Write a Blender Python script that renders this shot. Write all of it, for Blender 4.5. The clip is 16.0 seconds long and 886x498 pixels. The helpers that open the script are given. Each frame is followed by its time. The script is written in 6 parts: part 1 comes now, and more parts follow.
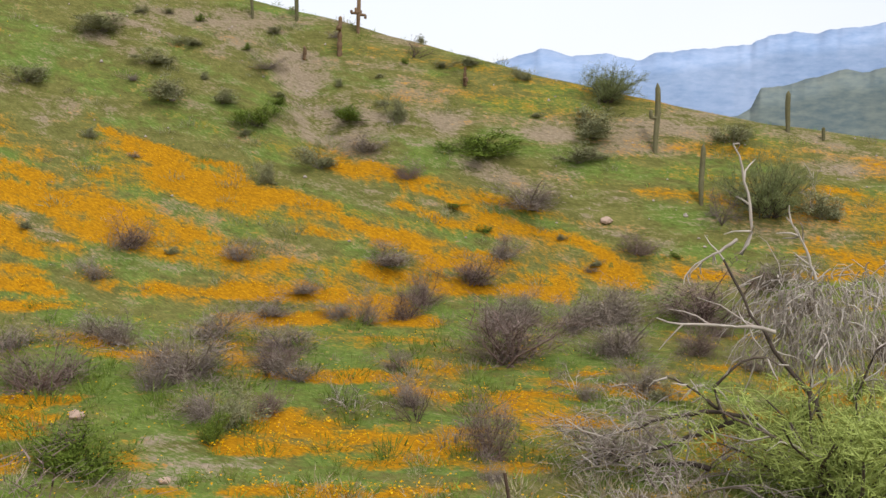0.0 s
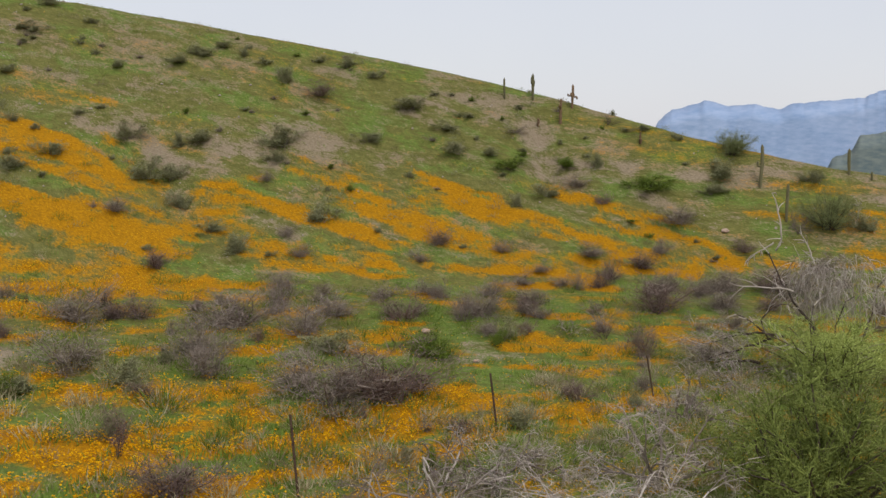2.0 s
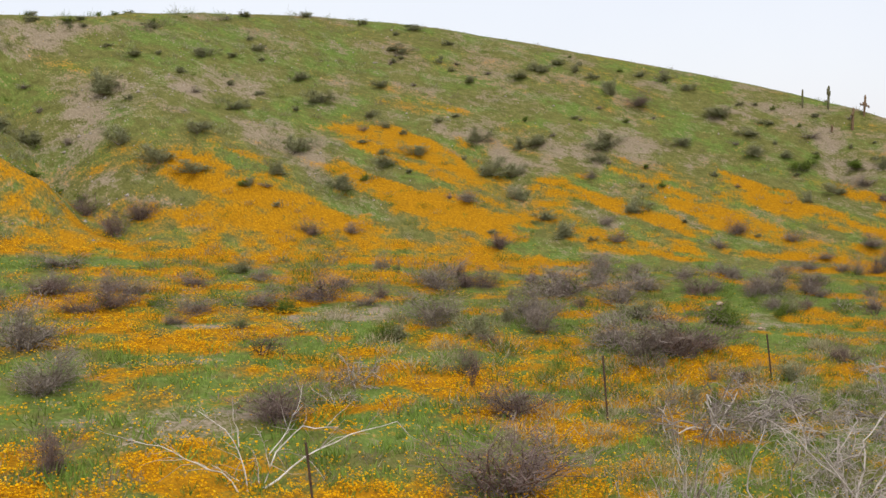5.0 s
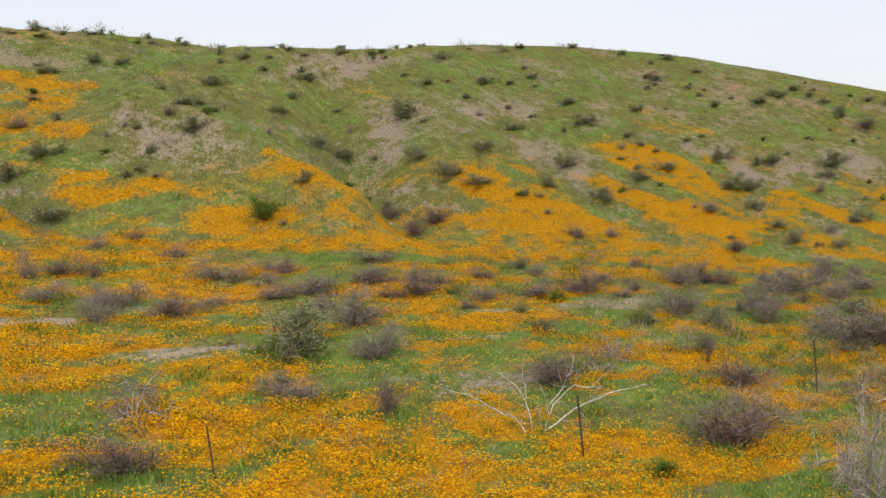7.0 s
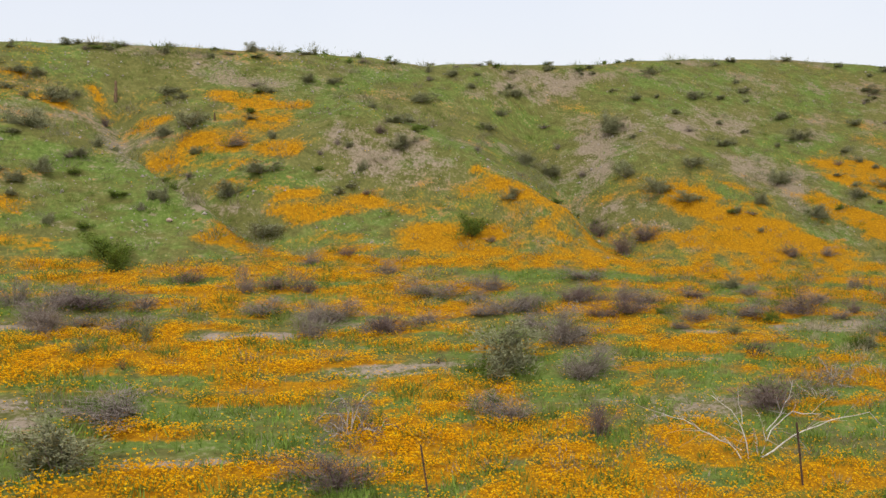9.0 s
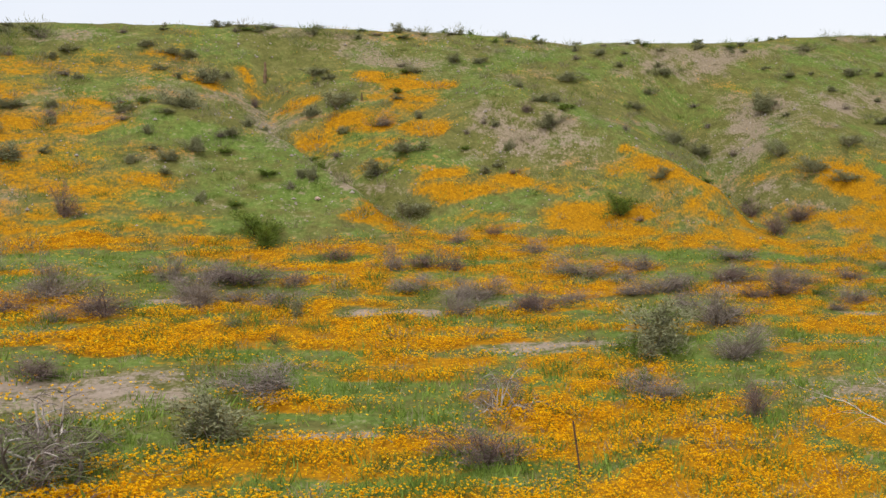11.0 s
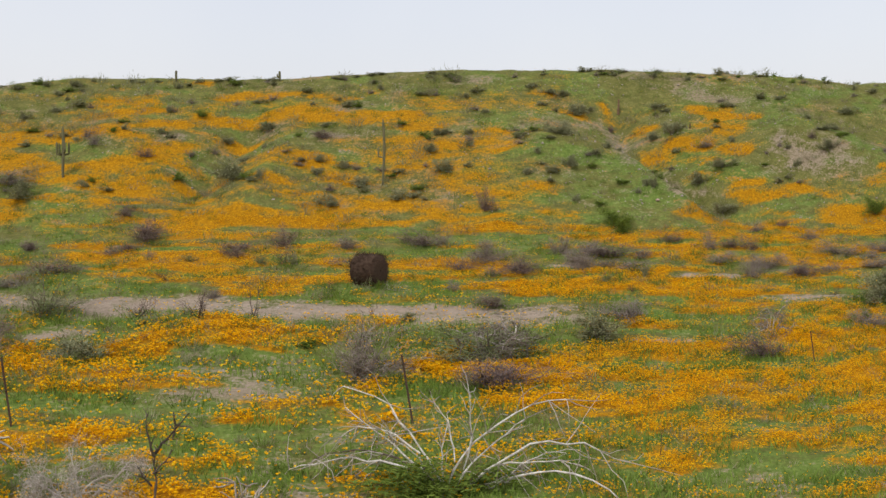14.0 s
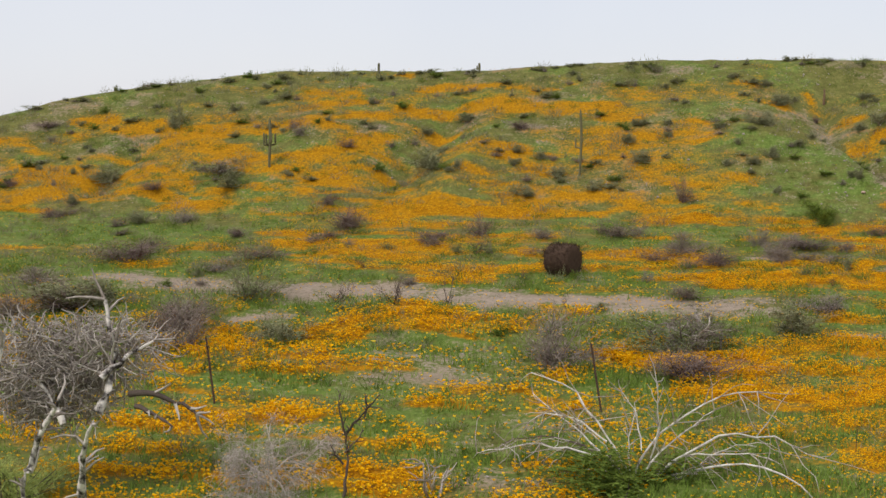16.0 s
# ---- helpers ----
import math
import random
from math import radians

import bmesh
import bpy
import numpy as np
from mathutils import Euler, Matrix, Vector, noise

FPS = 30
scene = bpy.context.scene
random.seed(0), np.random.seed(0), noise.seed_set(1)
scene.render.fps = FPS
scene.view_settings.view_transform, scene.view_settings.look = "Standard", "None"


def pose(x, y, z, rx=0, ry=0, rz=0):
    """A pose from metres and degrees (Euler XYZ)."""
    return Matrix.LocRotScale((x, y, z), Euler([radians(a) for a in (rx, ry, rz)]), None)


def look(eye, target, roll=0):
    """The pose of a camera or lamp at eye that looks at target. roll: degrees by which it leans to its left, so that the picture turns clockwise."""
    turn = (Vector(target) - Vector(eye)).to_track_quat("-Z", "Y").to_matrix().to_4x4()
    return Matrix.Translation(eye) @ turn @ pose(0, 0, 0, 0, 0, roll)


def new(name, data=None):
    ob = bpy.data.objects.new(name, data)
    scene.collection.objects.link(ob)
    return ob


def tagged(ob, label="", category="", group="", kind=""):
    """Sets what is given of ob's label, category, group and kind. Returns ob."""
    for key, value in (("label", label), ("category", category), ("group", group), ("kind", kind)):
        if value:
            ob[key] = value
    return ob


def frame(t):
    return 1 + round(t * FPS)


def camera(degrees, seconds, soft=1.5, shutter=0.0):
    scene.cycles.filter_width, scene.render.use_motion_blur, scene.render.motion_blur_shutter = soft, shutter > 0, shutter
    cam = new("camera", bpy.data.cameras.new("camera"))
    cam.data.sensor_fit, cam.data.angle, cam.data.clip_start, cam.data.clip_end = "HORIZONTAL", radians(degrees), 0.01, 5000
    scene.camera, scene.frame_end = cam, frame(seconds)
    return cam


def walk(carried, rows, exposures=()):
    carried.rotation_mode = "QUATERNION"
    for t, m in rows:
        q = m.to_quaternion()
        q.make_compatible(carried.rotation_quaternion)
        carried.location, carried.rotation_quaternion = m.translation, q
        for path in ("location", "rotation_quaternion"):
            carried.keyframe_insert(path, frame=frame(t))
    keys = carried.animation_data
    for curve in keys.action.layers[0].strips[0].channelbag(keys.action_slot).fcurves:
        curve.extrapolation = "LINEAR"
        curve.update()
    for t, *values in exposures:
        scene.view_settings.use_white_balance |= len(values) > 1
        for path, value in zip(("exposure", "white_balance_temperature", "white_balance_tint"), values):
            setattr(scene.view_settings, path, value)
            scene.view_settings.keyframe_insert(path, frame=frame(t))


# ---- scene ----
# ---- camera and its path ----
cam = camera(36.18, 16.0, soft=1.5)
PATH = [  # seconds, x, y, z, yaw, pitch, roll
    (0, 17.55, -38.27, 2.86, -53.16, -4.35, -0.03),
    (0.5, 17.08, -37.98, 3.09, -51.92, -4.31, -0.04),
    (1, 12.48, -41.73, 3.41, -49.49, -4.03, -0.18),
    (1.5, 7.61, -45.71, 3.98, -47.09, -4.08, -0.09),
    (2, 4.30, -48.94, 4.02, -44.75, -4.30, -0.09),
    (2.5, 4.45, -48.92, 3.94, -41.83, -4.31, -0.02),
    (3, 4.20, -48.76, 3.59, -38.79, -4.59, -0.04),
    (3.6, 4.45, -48.65, 3.45, -35.86, -4.60, -0.17),
    (4.1, 4.03, -48.46, 3.55, -34.37, -4.63, -0.22),
    (4.5, 3.98, -48.48, 3.60, -32.72, -4.60, -0.16),
    (5, -0.56, -55.66, 4.07, -30.88, -4.28, -0.26),
    (5.5, -4.82, -63.35, 4.91, -28.74, -4.41, -0.10),
    (6, -5.45, -64.64, 4.96, -25.79, -4.52, -0.17),
    (6.5, -5.43, -64.67, 4.92, -22.93, -4.61, -0.24),
    (7, -5.46, -64.66, 5.01, -20.21, -4.48, -0.23),
    (7.5, -5.48, -64.69, 5.15, -17.63, -4.22, -0.11),
    (8, -5.59, -64.57, 5.20, -15.68, -4.15, -0.14),
    (8.5, -5.63, -64.70, 5.25, -13.81, -4.06, 0.01),
    (9, -5.84, -64.48, 5.28, -11.81, -4.00, 0.04),
    (9.7, -5.86, -64.44, 5.18, -9.67, -4.20, 0.06),
    (10.4, -6.17, -64.22, 5.05, -7.85, -4.41, 0.08),
    (11.1, -6.28, -64.13, 4.91, -5.79, -4.59, 0.11),
    (11.5, -7.45, -71.66, 5.49, -5.03, -4.61, 0.18),
    (12, -8.17, -85.28, 5.88, -2.66, -4.22, 0.04),
    (12.5, -8.36, -94.75, 6.83, -0.42, -4.41, 0.20),
    (13, -8.12, -94.76, 6.74, 2.13, -4.50, 0.12),
    (13.5, -7.88, -94.74, 6.63, 5.11, -4.59, 0.18),
    (14, -7.68, -94.76, 6.53, 7.66, -4.67, 0.25),
    (14.5, -7.46, -94.85, 6.51, 9.64, -4.74, 0.02),
    (15, -7.52, -94.68, 6.47, 10.52, -4.63, 0.63),
    (15.5, -7.30, -94.87, 6.37, 13.14, -4.79, 0.69),
    (16, -7.03, -95.06, 6.32, 16.26, -4.91, 0.25),
]
walk(cam, [(t, pose(x, y, z, 90 + pitch, roll, yaw)) for t, x, y, z, yaw, pitch, roll in PATH],
     exposures=((0.0, 0.18), (0.5, 0.18), (1.0, -0.04), (1.5, -0.28), (2.2, -0.26), (3.0, -0.21), (5.5, 0.06), (7.0, 0.0), (9.0, -0.02), (11.5, 0.05), (12.5, -0.12), (16.0, -0.14)))

# ---- world, sun, exposure ----
world = bpy.data.worlds.new("overcast_sky")
scene.world = world
world.use_nodes = True
wn, wl = world.node_tree.nodes, world.node_tree.links
wn.clear()
sky = wn.new("ShaderNodeTexSky")
sky.sky_type, sky.sun_disc = "NISHITA", False
sky.sun_elevation, sky.sun_rotation = radians(52), radians(200)
sky_bg = wn.new("ShaderNodeBackground")
sky_bg.inputs["Strength"].default_value = 0.03
wl.new(sky.outputs[0], sky_bg.inputs["Color"])
cloud_noise = wn.new("ShaderNodeTexNoise")
cloud_noise.inputs["Scale"].default_value = 2.2
cloud_noise.inputs["Detail"].default_value = 5
cloud_ramp = wn.new("ShaderNodeValToRGB")
cloud_ramp.color_ramp.elements[0].color = (0.80, 0.81, 0.90, 1)
cloud_ramp.color_ramp.elements[0].position = 0.3
cloud_ramp.color_ramp.elements[1].color = (0.90, 0.89, 0.94, 1)
cloud_ramp.color_ramp.elements[1].position = 0.7
wl.new(cloud_noise.outputs["Fac"], cloud_ramp.inputs["Fac"])
cloud_bg = wn.new("ShaderNodeBackground")
cloud_bg.inputs["Strength"].default_value = 0.84
wl.new(cloud_ramp.outputs["Color"], cloud_bg.inputs["Color"])
add = wn.new("ShaderNodeAddShader")
wl.new(sky_bg.outputs[0], add.inputs[0])
wl.new(cloud_bg.outputs[0], add.inputs[1])
wout = wn.new("ShaderNodeOutputWorld")
wl.new(add.outputs[0], wout.inputs[0])

sun_data = bpy.data.lights.new("sun", "SUN")
sun_data.energy, sun_data.angle, sun_data.color = 1.98, radians(14), (1.0, 0.95, 0.88)
sun = new("sun", sun_data)
sun.matrix_world = look((-30, -60, 90), (0, 0, 0))

# ---- materials ----
def material(name, rough=0.9):
    m = bpy.data.materials.new(name)
    m.use_nodes = True
    b = m.node_tree.nodes["Principled BSDF"]
    b.inputs["Roughness"].default_value = rough
    b.inputs["Specular IOR Level"].default_value = 0.1
    return m, m.node_tree.nodes, m.node_tree.links, b


def ramp(nodes, links, fac, stops):
    r = nodes.new("ShaderNodeValToRGB")
    e = r.color_ramp.elements
    while len(e) < len(stops):
        e.new(0.5)
    for el, (p, c) in zip(e, stops):
        el.position, el.color = p, (*c, 1)
    links.new(fac, r.inputs["Fac"])
    return r.outputs["Color"]


def noise_of(nodes, links, scale, detail=4, rough=0.6, vec=None):
    n = nodes.new("ShaderNodeTexNoise")
    n.inputs["Scale"].default_value, n.inputs["Detail"].default_value, n.inputs["Roughness"].default_value = scale, detail, rough
    if vec is None:
        g = nodes.new("ShaderNodeNewGeometry")
        vec = g.outputs["Position"]
    links.new(vec, n.inputs["Vector"])
    return n.outputs["Fac"]


def mix(nodes, links, fac, a, b):
    m = nodes.new("ShaderNodeMix")
    m.data_type = "RGBA"
    for sock, v in ((m.inputs[0], fac), (m.inputs[6], a), (m.inputs[7], b)):
        if hasattr(v, "is_linked"):
            links.new(v, sock)
        elif isinstance(v, tuple):
            sock.default_value = (*v, 1)
        else:
            sock.default_value = v
    return m.outputs[2]


def maths(nodes, links, op, a, b=0.0, c=None):
    m = nodes.new("ShaderNodeMath")
    m.operation = op
    for i, v in enumerate((a, b) if c is None else (a, b, c)):
        if hasattr(v, "is_linked"):
            links.new(v, m.inputs[i])
        else:
            m.inputs[i].default_value = v
    return m.outputs[0]


def plain(name, dark, light, scale=12.0, rough=0.9, random_by="object", bump=0.0, spread=(0.05, 0.95)):
    """A two-tone natural surface: noise and a random shift for each thing or each loose piece."""
    m, n, l, b = material(name, rough)
    f = noise_of(n, l, scale)
    if random_by == "none":
        r = 0.5
    elif random_by == "object":
        r = n.new("ShaderNodeObjectInfo").outputs["Random"]
    else:
        r = n.new("ShaderNodeNewGeometry").outputs["Random Per Island"]
    s = maths(n, l, "MULTIPLY_ADD", r, 0.6, maths(n, l, "MULTIPLY_ADD", f, 0.9, -0.25))
    l.new(ramp(n, l, s, [(spread[0], dark), (spread[1], light)]), b.inputs["Base Color"])
    if bump:
        bp = n.new("ShaderNodeBump")
        bp.inputs["Strength"].default_value = bump
        bp.inputs["Distance"].default_value = 0.03
        l.new(noise_of(n, l, scale * 4), bp.inputs["Height"])
        l.new(bp.outputs[0], b.inputs["Normal"])
    return m


def ground_material():
    m, n, l, b = material("desert_ground", 0.95)
    at = {}
    for key in ("poppy", "bare", "lush", "worn", "lay"):
        a = n.new("ShaderNodeAttribute")
        a.attribute_name = key
        at[key] = a.outputs["Fac"]
    v = a.outputs["Vector"]
    even = n.new("ShaderNodeVectorMath")
    even.operation = "MULTIPLY"
    even.inputs[1].default_value = (1.9, 1.0, 1.0)
    l.new(v, even.inputs[0])
    mid, small = (noise_of(n, l, sc, d, 0.7, v) for sc, d in ((0.45, 4), (1.5, 4)))
    grain, dust = (noise_of(n, l, sc, d, 0.7, even.outputs[0]) for sc, d in ((4.5, 3), (12.0, 2)))
    soil = ramp(n, l, maths(n, l, "MULTIPLY_ADD", grain, 0.6, maths(n, l, "MULTIPLY", dust, 0.4)),
                [(0.32, (0.165, 0.128, 0.078)), (0.5, (0.245, 0.193, 0.120)), (0.70, (0.37, 0.30, 0.195))])
    trodden = ramp(n, l, maths(n, l, "MULTIPLY_ADD", grain, 0.5, maths(n, l, "MULTIPLY", small, 0.5)),
                   [(0.34, (0.23, 0.178, 0.128)), (0.5, (0.31, 0.246, 0.186)), (0.66, (0.40, 0.325, 0.255))])
    soil = mix(n, l, at["worn"], soil, trodden)
    olive = ramp(n, l, maths(n, l, "MULTIPLY_ADD", small, 0.5, maths(n, l, "MULTIPLY", grain, 0.5)),
                 [(0.34, (0.086, 0.087, 0.024)), (0.5, (0.146, 0.143, 0.040)), (0.66, (0.220, 0.210, 0.070))])
    green = ramp(n, l, maths(n, l, "MULTIPLY_ADD", small, 0.4, maths(n, l, "MULTIPLY", grain, 0.6)),
                 [(0.34, (0.074, 0.108, 0.021)), (0.5, (0.126, 0.180, 0.035)), (0.66, (0.196, 0.262, 0.060))])
    lush = maths(n, l, "MULTIPLY_ADD", maths(n, l, "MULTIPLY_ADD", mid, 0.6, maths(n, l, "MULTIPLY_ADD", small, 0.4, -0.5)), 8.0, at["lush"])
    lush.node.use_clamp = True
    veg = mix(n, l, lush, olive, green)
    patchy = maths(n, l, "MULTIPLY_ADD", grain, 0.3, maths(n, l, "MULTIPLY_ADD", small, 0.35, maths(n, l, "MULTIPLY", mid, 0.35)))
    wear = maths(n, l, "ADD", maths(n, l, "MULTIPLY", at["bare"], 1.7), maths(n, l, "MULTIPLY_ADD", patchy, 12.0, -6.6))
    wear.node.use_clamp = True
    base = mix(n, l, wear, veg, soil)
    orange = ramp(n, l, maths(n, l, "MULTIPLY_ADD", grain, 0.7, maths(n, l, "MULTIPLY", dust, 0.3)),
                  [(0.36, (0.24, 0.122, 0.008)), (0.5, (0.385, 0.178, 0.005)), (0.64, (0.53, 0.265, 0.008))])
    speck = maths(n, l, "MULTIPLY_ADD", grain, 0.3, maths(n, l, "MULTIPLY_ADD", small, 0.3, maths(n, l, "MULTIPLY_ADD", dust, 0.2, maths(n, l, "MULTIPLY", mid, 0.2))))
    bloom = maths(n, l, "MULTIPLY_ADD", speck, 8.0, maths(n, l, "MULTIPLY_ADD", at["poppy"], 2.2, -4.62))
    bloom.node.use_clamp = True
    l.new(mix(n, l, bloom, base, orange), b.inputs["Base Color"])
    bp = n.new("ShaderNodeBump")
    bp.inputs["Strength"].default_value = 0.6
    bp.inputs["Distance"].default_value = 0.05
    l.new(maths(n, l, "ADD", grain, small), bp.inputs["Height"])
    l.new(bp.outputs[0], b.inputs["Normal"])
    return m


GROUND = ground_material()
PETAL = plain("poppy_petal", (0.74, 0.335, 0.002), (0.92, 0.575, 0.008), 0.8, 0.95, "island")
YELLOW = plain("yellow_petal", (0.74, 0.42, 0.008), (0.95, 0.68, 0.03), 0.8, 0.95, "island")
BLADE = plain("grass_blade", (0.08, 0.14, 0.022), (0.29, 0.405, 0.07), 0.6, 0.8, "island")
DRY_LEAF = plain("dry_tan_leaf", (0.17, 0.145, 0.085), (0.34, 0.295, 0.18), 0.6, 0.9, "island")
STRAW = plain("dry_grass", (0.24, 0.20, 0.11), (0.50, 0.44, 0.28), 0.6, 0.9, "island")
TWIG_GREY = plain("grey_brown_twig", (0.12, 0.09, 0.075), (0.30, 0.25, 0.215), 3.0, 0.95)
TWIG_RED = plain("red_brown_twig", (0.085, 0.055, 0.045), (0.22, 0.15, 0.125), 3.0, 0.95)
TWIG_WHITE = plain("bleached_dead_wood", (0.22, 0.178, 0.145), (0.66, 0.59, 0.52), 5.0, 0.9, "island")
TWIG_PALE = plain("pale_grey_brown_twig", (0.21, 0.170, 0.138), (0.60, 0.53, 0.465), 5.0, 0.92, "island")
LIMB_WHITE = plain("sun_bleached_limb", (0.36, 0.315, 0.27), (0.82, 0.77, 0.70), 4.0, 0.9, "none", bump=0.4, spread=(0.3, 0.62))
BARK_PALE = plain("split_pale_bark", (0.05, 0.04, 0.034), (0.80, 0.73, 0.65), 2.2, 0.9, "none", bump=0.5, spread=(0.40, 0.56))
TWIG_DARK = plain("dark_wet_bark", (0.05, 0.038, 0.03), (0.15, 0.115, 0.092), 6.0, 0.9)
LEAF_DARK = plain("dark_olive_leaf", (0.16, 0.165, 0.084), (0.33, 0.325, 0.175), 4.0, 0.8, "island")
LEAF_GREEN = plain("green_leaf", (0.06, 0.10, 0.014), (0.21, 0.275, 0.045), 4.0, 0.8, "island")
LEAF_LIME = plain("lime_green_twig", (0.22, 0.28, 0.06), (0.54, 0.605, 0.185), 4.0, 0.8, "island")
# the near-black end paints in the shade deep inside the thicket
LEAF_VERDE = plain("shade_toned_palo_verde_twig", (0.040, 0.055, 0.012), (0.34, 0.40, 0.10), 4.0, 0.8, "island")
LEAF_BROOM = plain("green_broom_twig", (0.11, 0.13, 0.05), (0.28, 0.31, 0.13), 4.0, 0.8, "island")
LEAF_BROWN = plain("grey_brown_leaf", (0.15, 0.12, 0.095), (0.38, 0.315, 0.258), 3.0, 0.95, "island")
LEAF_RED = plain("maroon_brown_leaf", (0.11, 0.08, 0.068), (0.30, 0.222, 0.190), 3.0, 0.95, "island")
CACTUS = plain("saguaro_skin", (0.10, 0.096, 0.048), (0.235, 0.212, 0.115), 9.0, 0.8, bump=0.5)
CACTUS_DEAD = plain("dead_saguaro_skin", (0.11, 0.065, 0.035), (0.30, 0.20, 0.12), 9.0, 0.9, bump=0.5)
RUST = plain("rusty_steel", (0.05, 0.032, 0.024), (0.12, 0.08, 0.055), 14.0, 0.8, bump=0.3)
STONE = plain("pale_stone", (0.25, 0.205, 0.17), (0.46, 0.405, 0.35), 5.0, 0.95, "island", bump=0.4)
STONE_PINK = plain("pink_stone", (0.36, 0.25, 0.19), (0.52, 0.38, 0.30), 3.0, 0.95, bump=0.4)
BALE = plain("weathered_brown_hay", (0.03, 0.019, 0.014), (0.125, 0.08, 0.055), 8.0, 0.95, "island")


def haze_tinted_rock(name, dark, light, size):
    """Far rock with the haze of distance mixed into its base colours: level beds and blotches, all of low contrast."""
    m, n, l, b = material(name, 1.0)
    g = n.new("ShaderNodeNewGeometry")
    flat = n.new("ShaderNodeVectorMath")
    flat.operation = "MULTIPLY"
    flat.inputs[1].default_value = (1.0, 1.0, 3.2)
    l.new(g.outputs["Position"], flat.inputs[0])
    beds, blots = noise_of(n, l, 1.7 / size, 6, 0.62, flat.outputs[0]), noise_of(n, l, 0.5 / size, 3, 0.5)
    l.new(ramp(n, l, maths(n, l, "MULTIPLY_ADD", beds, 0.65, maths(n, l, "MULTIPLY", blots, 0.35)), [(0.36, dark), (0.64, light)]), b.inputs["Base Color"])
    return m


# distance haze is painted into these colours, bluest on the far range
RANGE_FAR = haze_tinted_rock("haze_blue_rock", (0.26, 0.37, 0.57), (0.40, 0.50, 0.69), 1.0)
RANGE_NEAR = haze_tinted_rock("grey_green_distant_rock", (0.13, 0.175, 0.19), (0.25, 0.285, 0.255), 0.8)

# ---- the lie of the land ----
BASE = (-0.2961, -0.5829, -0.3054)
CREST_X = (-130, -100, -88, -83.5, -78.6, -73, -68, -57.5, -38, -30, -22, -9, -2, 4, 10, 18, 24, 28, 32, 34.5, 37, 39.5, 41, 42.4, 44.5, 48, 60)
CREST_V = (3.2, 8.2, 12.75, 15.35, 17.96, 19.6, 20.9, 22.68, 22.31, 23.4, 23.66, 23.24, 22.36, 21.84, 19.9, 19.8, 19.83, 19.44, 18.01, 16.32, 14.51, 12.41, 10.66, 8.3, 6.1, 4.6, 2)
GULLIES = ((14.3, 8.4, 14.6, 3.3, 2.0, 2.2), (14.6, 3.3, 14.9, 0.4, 2.2, 1.8), (14.9, 0.4, 15.6, -4.6, 2.0, 1.5), (-8.3, 18.4, -7.6, 13.8, 1.6, 2.0), (-7.6, 13.8, -3.3, 7.1, 2.0, 1.9), (-3.3, 7.1, 0.6, 2.2, 2.0, 1.6),
           (-39.3, 16.6, -41.6, 9.0, 1.6, 2.2), (-65.9, 11.2, -66.8, 5.0, 1.3, 1.9), (-42.7, -24.4, -36.0, -24.5, 0.8, 1.6), (-36.0, -24.5, -24.5, -24.4, 0.8, 1.5), (-24.5, -24.4, -13.0, -24.2, 0.7, 1.5), (29.0, -9.2, 29.1, -12.6, 0.4, 0.9), (39.2, -18.0, 38.2, -19.9, 0.3, 0.7))
SPURS = ((4.8, 10.7, 9.5, 4.8, 1.4, 2.4), (9.5, 4.8, 13.0, -1.5, 1.3, 2.0), (19.1, 1.2, 21.1, -5.7, 0.6, 2.0), (-14.3, 13.6, -8.0, 12.0, 1.2, 2.2), (-8.0, 12.0, -3.6, 5.0, 1.3, 1.9), (-35.1, 13.8, -36.5, 6.8, 0.8, 2.0), (-50.2, 14.1, -44.6, 9.9, 0.8, 2.0))


def lattice(x, y, seed):
    """Smooth value noise on a unit lattice, -1 to 1."""
    xi, yi = np.floor(x), np.floor(y)
    fx, fy = x - xi, y - yi
    fx, fy = fx * fx * (3 - 2 * fx), fy * fy * (3 - 2 * fy)

    def h(i, j):
        k = np.sin(i * 127.1 + j * 311.7 + seed * 74.7) * 43758.5453
        return 2 * (k - np.floor(k)) - 1
    return (h(xi, yi) * (1 - fx) + h(xi + 1, yi) * fx) * (1 - fy) + (h(xi, yi + 1) * (1 - fx) + h(xi + 1, yi + 1) * fx) * fy


def cloudy(x, y, size, seed, octaves=3):
    s, a = 0, 1
    for k in range(octaves):
        s = s + a * lattice(x / size + 17.3 * k, y / size - 9.1 * k, seed + k)
        size, a = size / 2.03, a * 0.5
    return s


def foot(x):
    """The line along which the hill meets the field."""
    u = np.clip(x, -95, 62) / 75
    return 75 * (BASE[0] * u + BASE[1] * u ** 2 + BASE[2] * u ** 3)


def size_here(x):
    """Plants grow smaller towards the dry eastern end."""
    return np.interp(x, (-20, 0, 15, 28, 40), (1.0, 0.86, 0.66, 0.42, 0.32))


RUN_X = np.linspace(-150, 100, 501)
RUN_U = np.cumsum(0.5 / size_here(RUN_X))


def lie(x, y):
    """Growth runs along the foot of the hill: places in strides of the local plant size, drawn out along it."""
    u = np.interp(x, RUN_X, RUN_U) + np.where(x < -150, x + 150, 0) + np.where(x > 100, (x - 100) * 3, 0)
    return u * np.sqrt(1 + (0.9 * np.clip(x / 40, 0, 1)) ** 2) / 1.9, (y - foot(x)) / size_here(x)


def me_z(me):
    co = np.empty(len(me.vertices) * 3, np.float32)
    me.vertices.foreach_get("co", co)
    return co[2::3]


def near_line(x, y, x0, y0, x1, y1):
    dx, dy = x1 - x0, y1 - y0
    k = np.clip(((x - x0) * dx + (y - y0) * dy) / (dx * dx + dy * dy + 1e-9), 0, 1)
    return np.hypot(x - x0 - k * dx, y - y0 - k * dy)


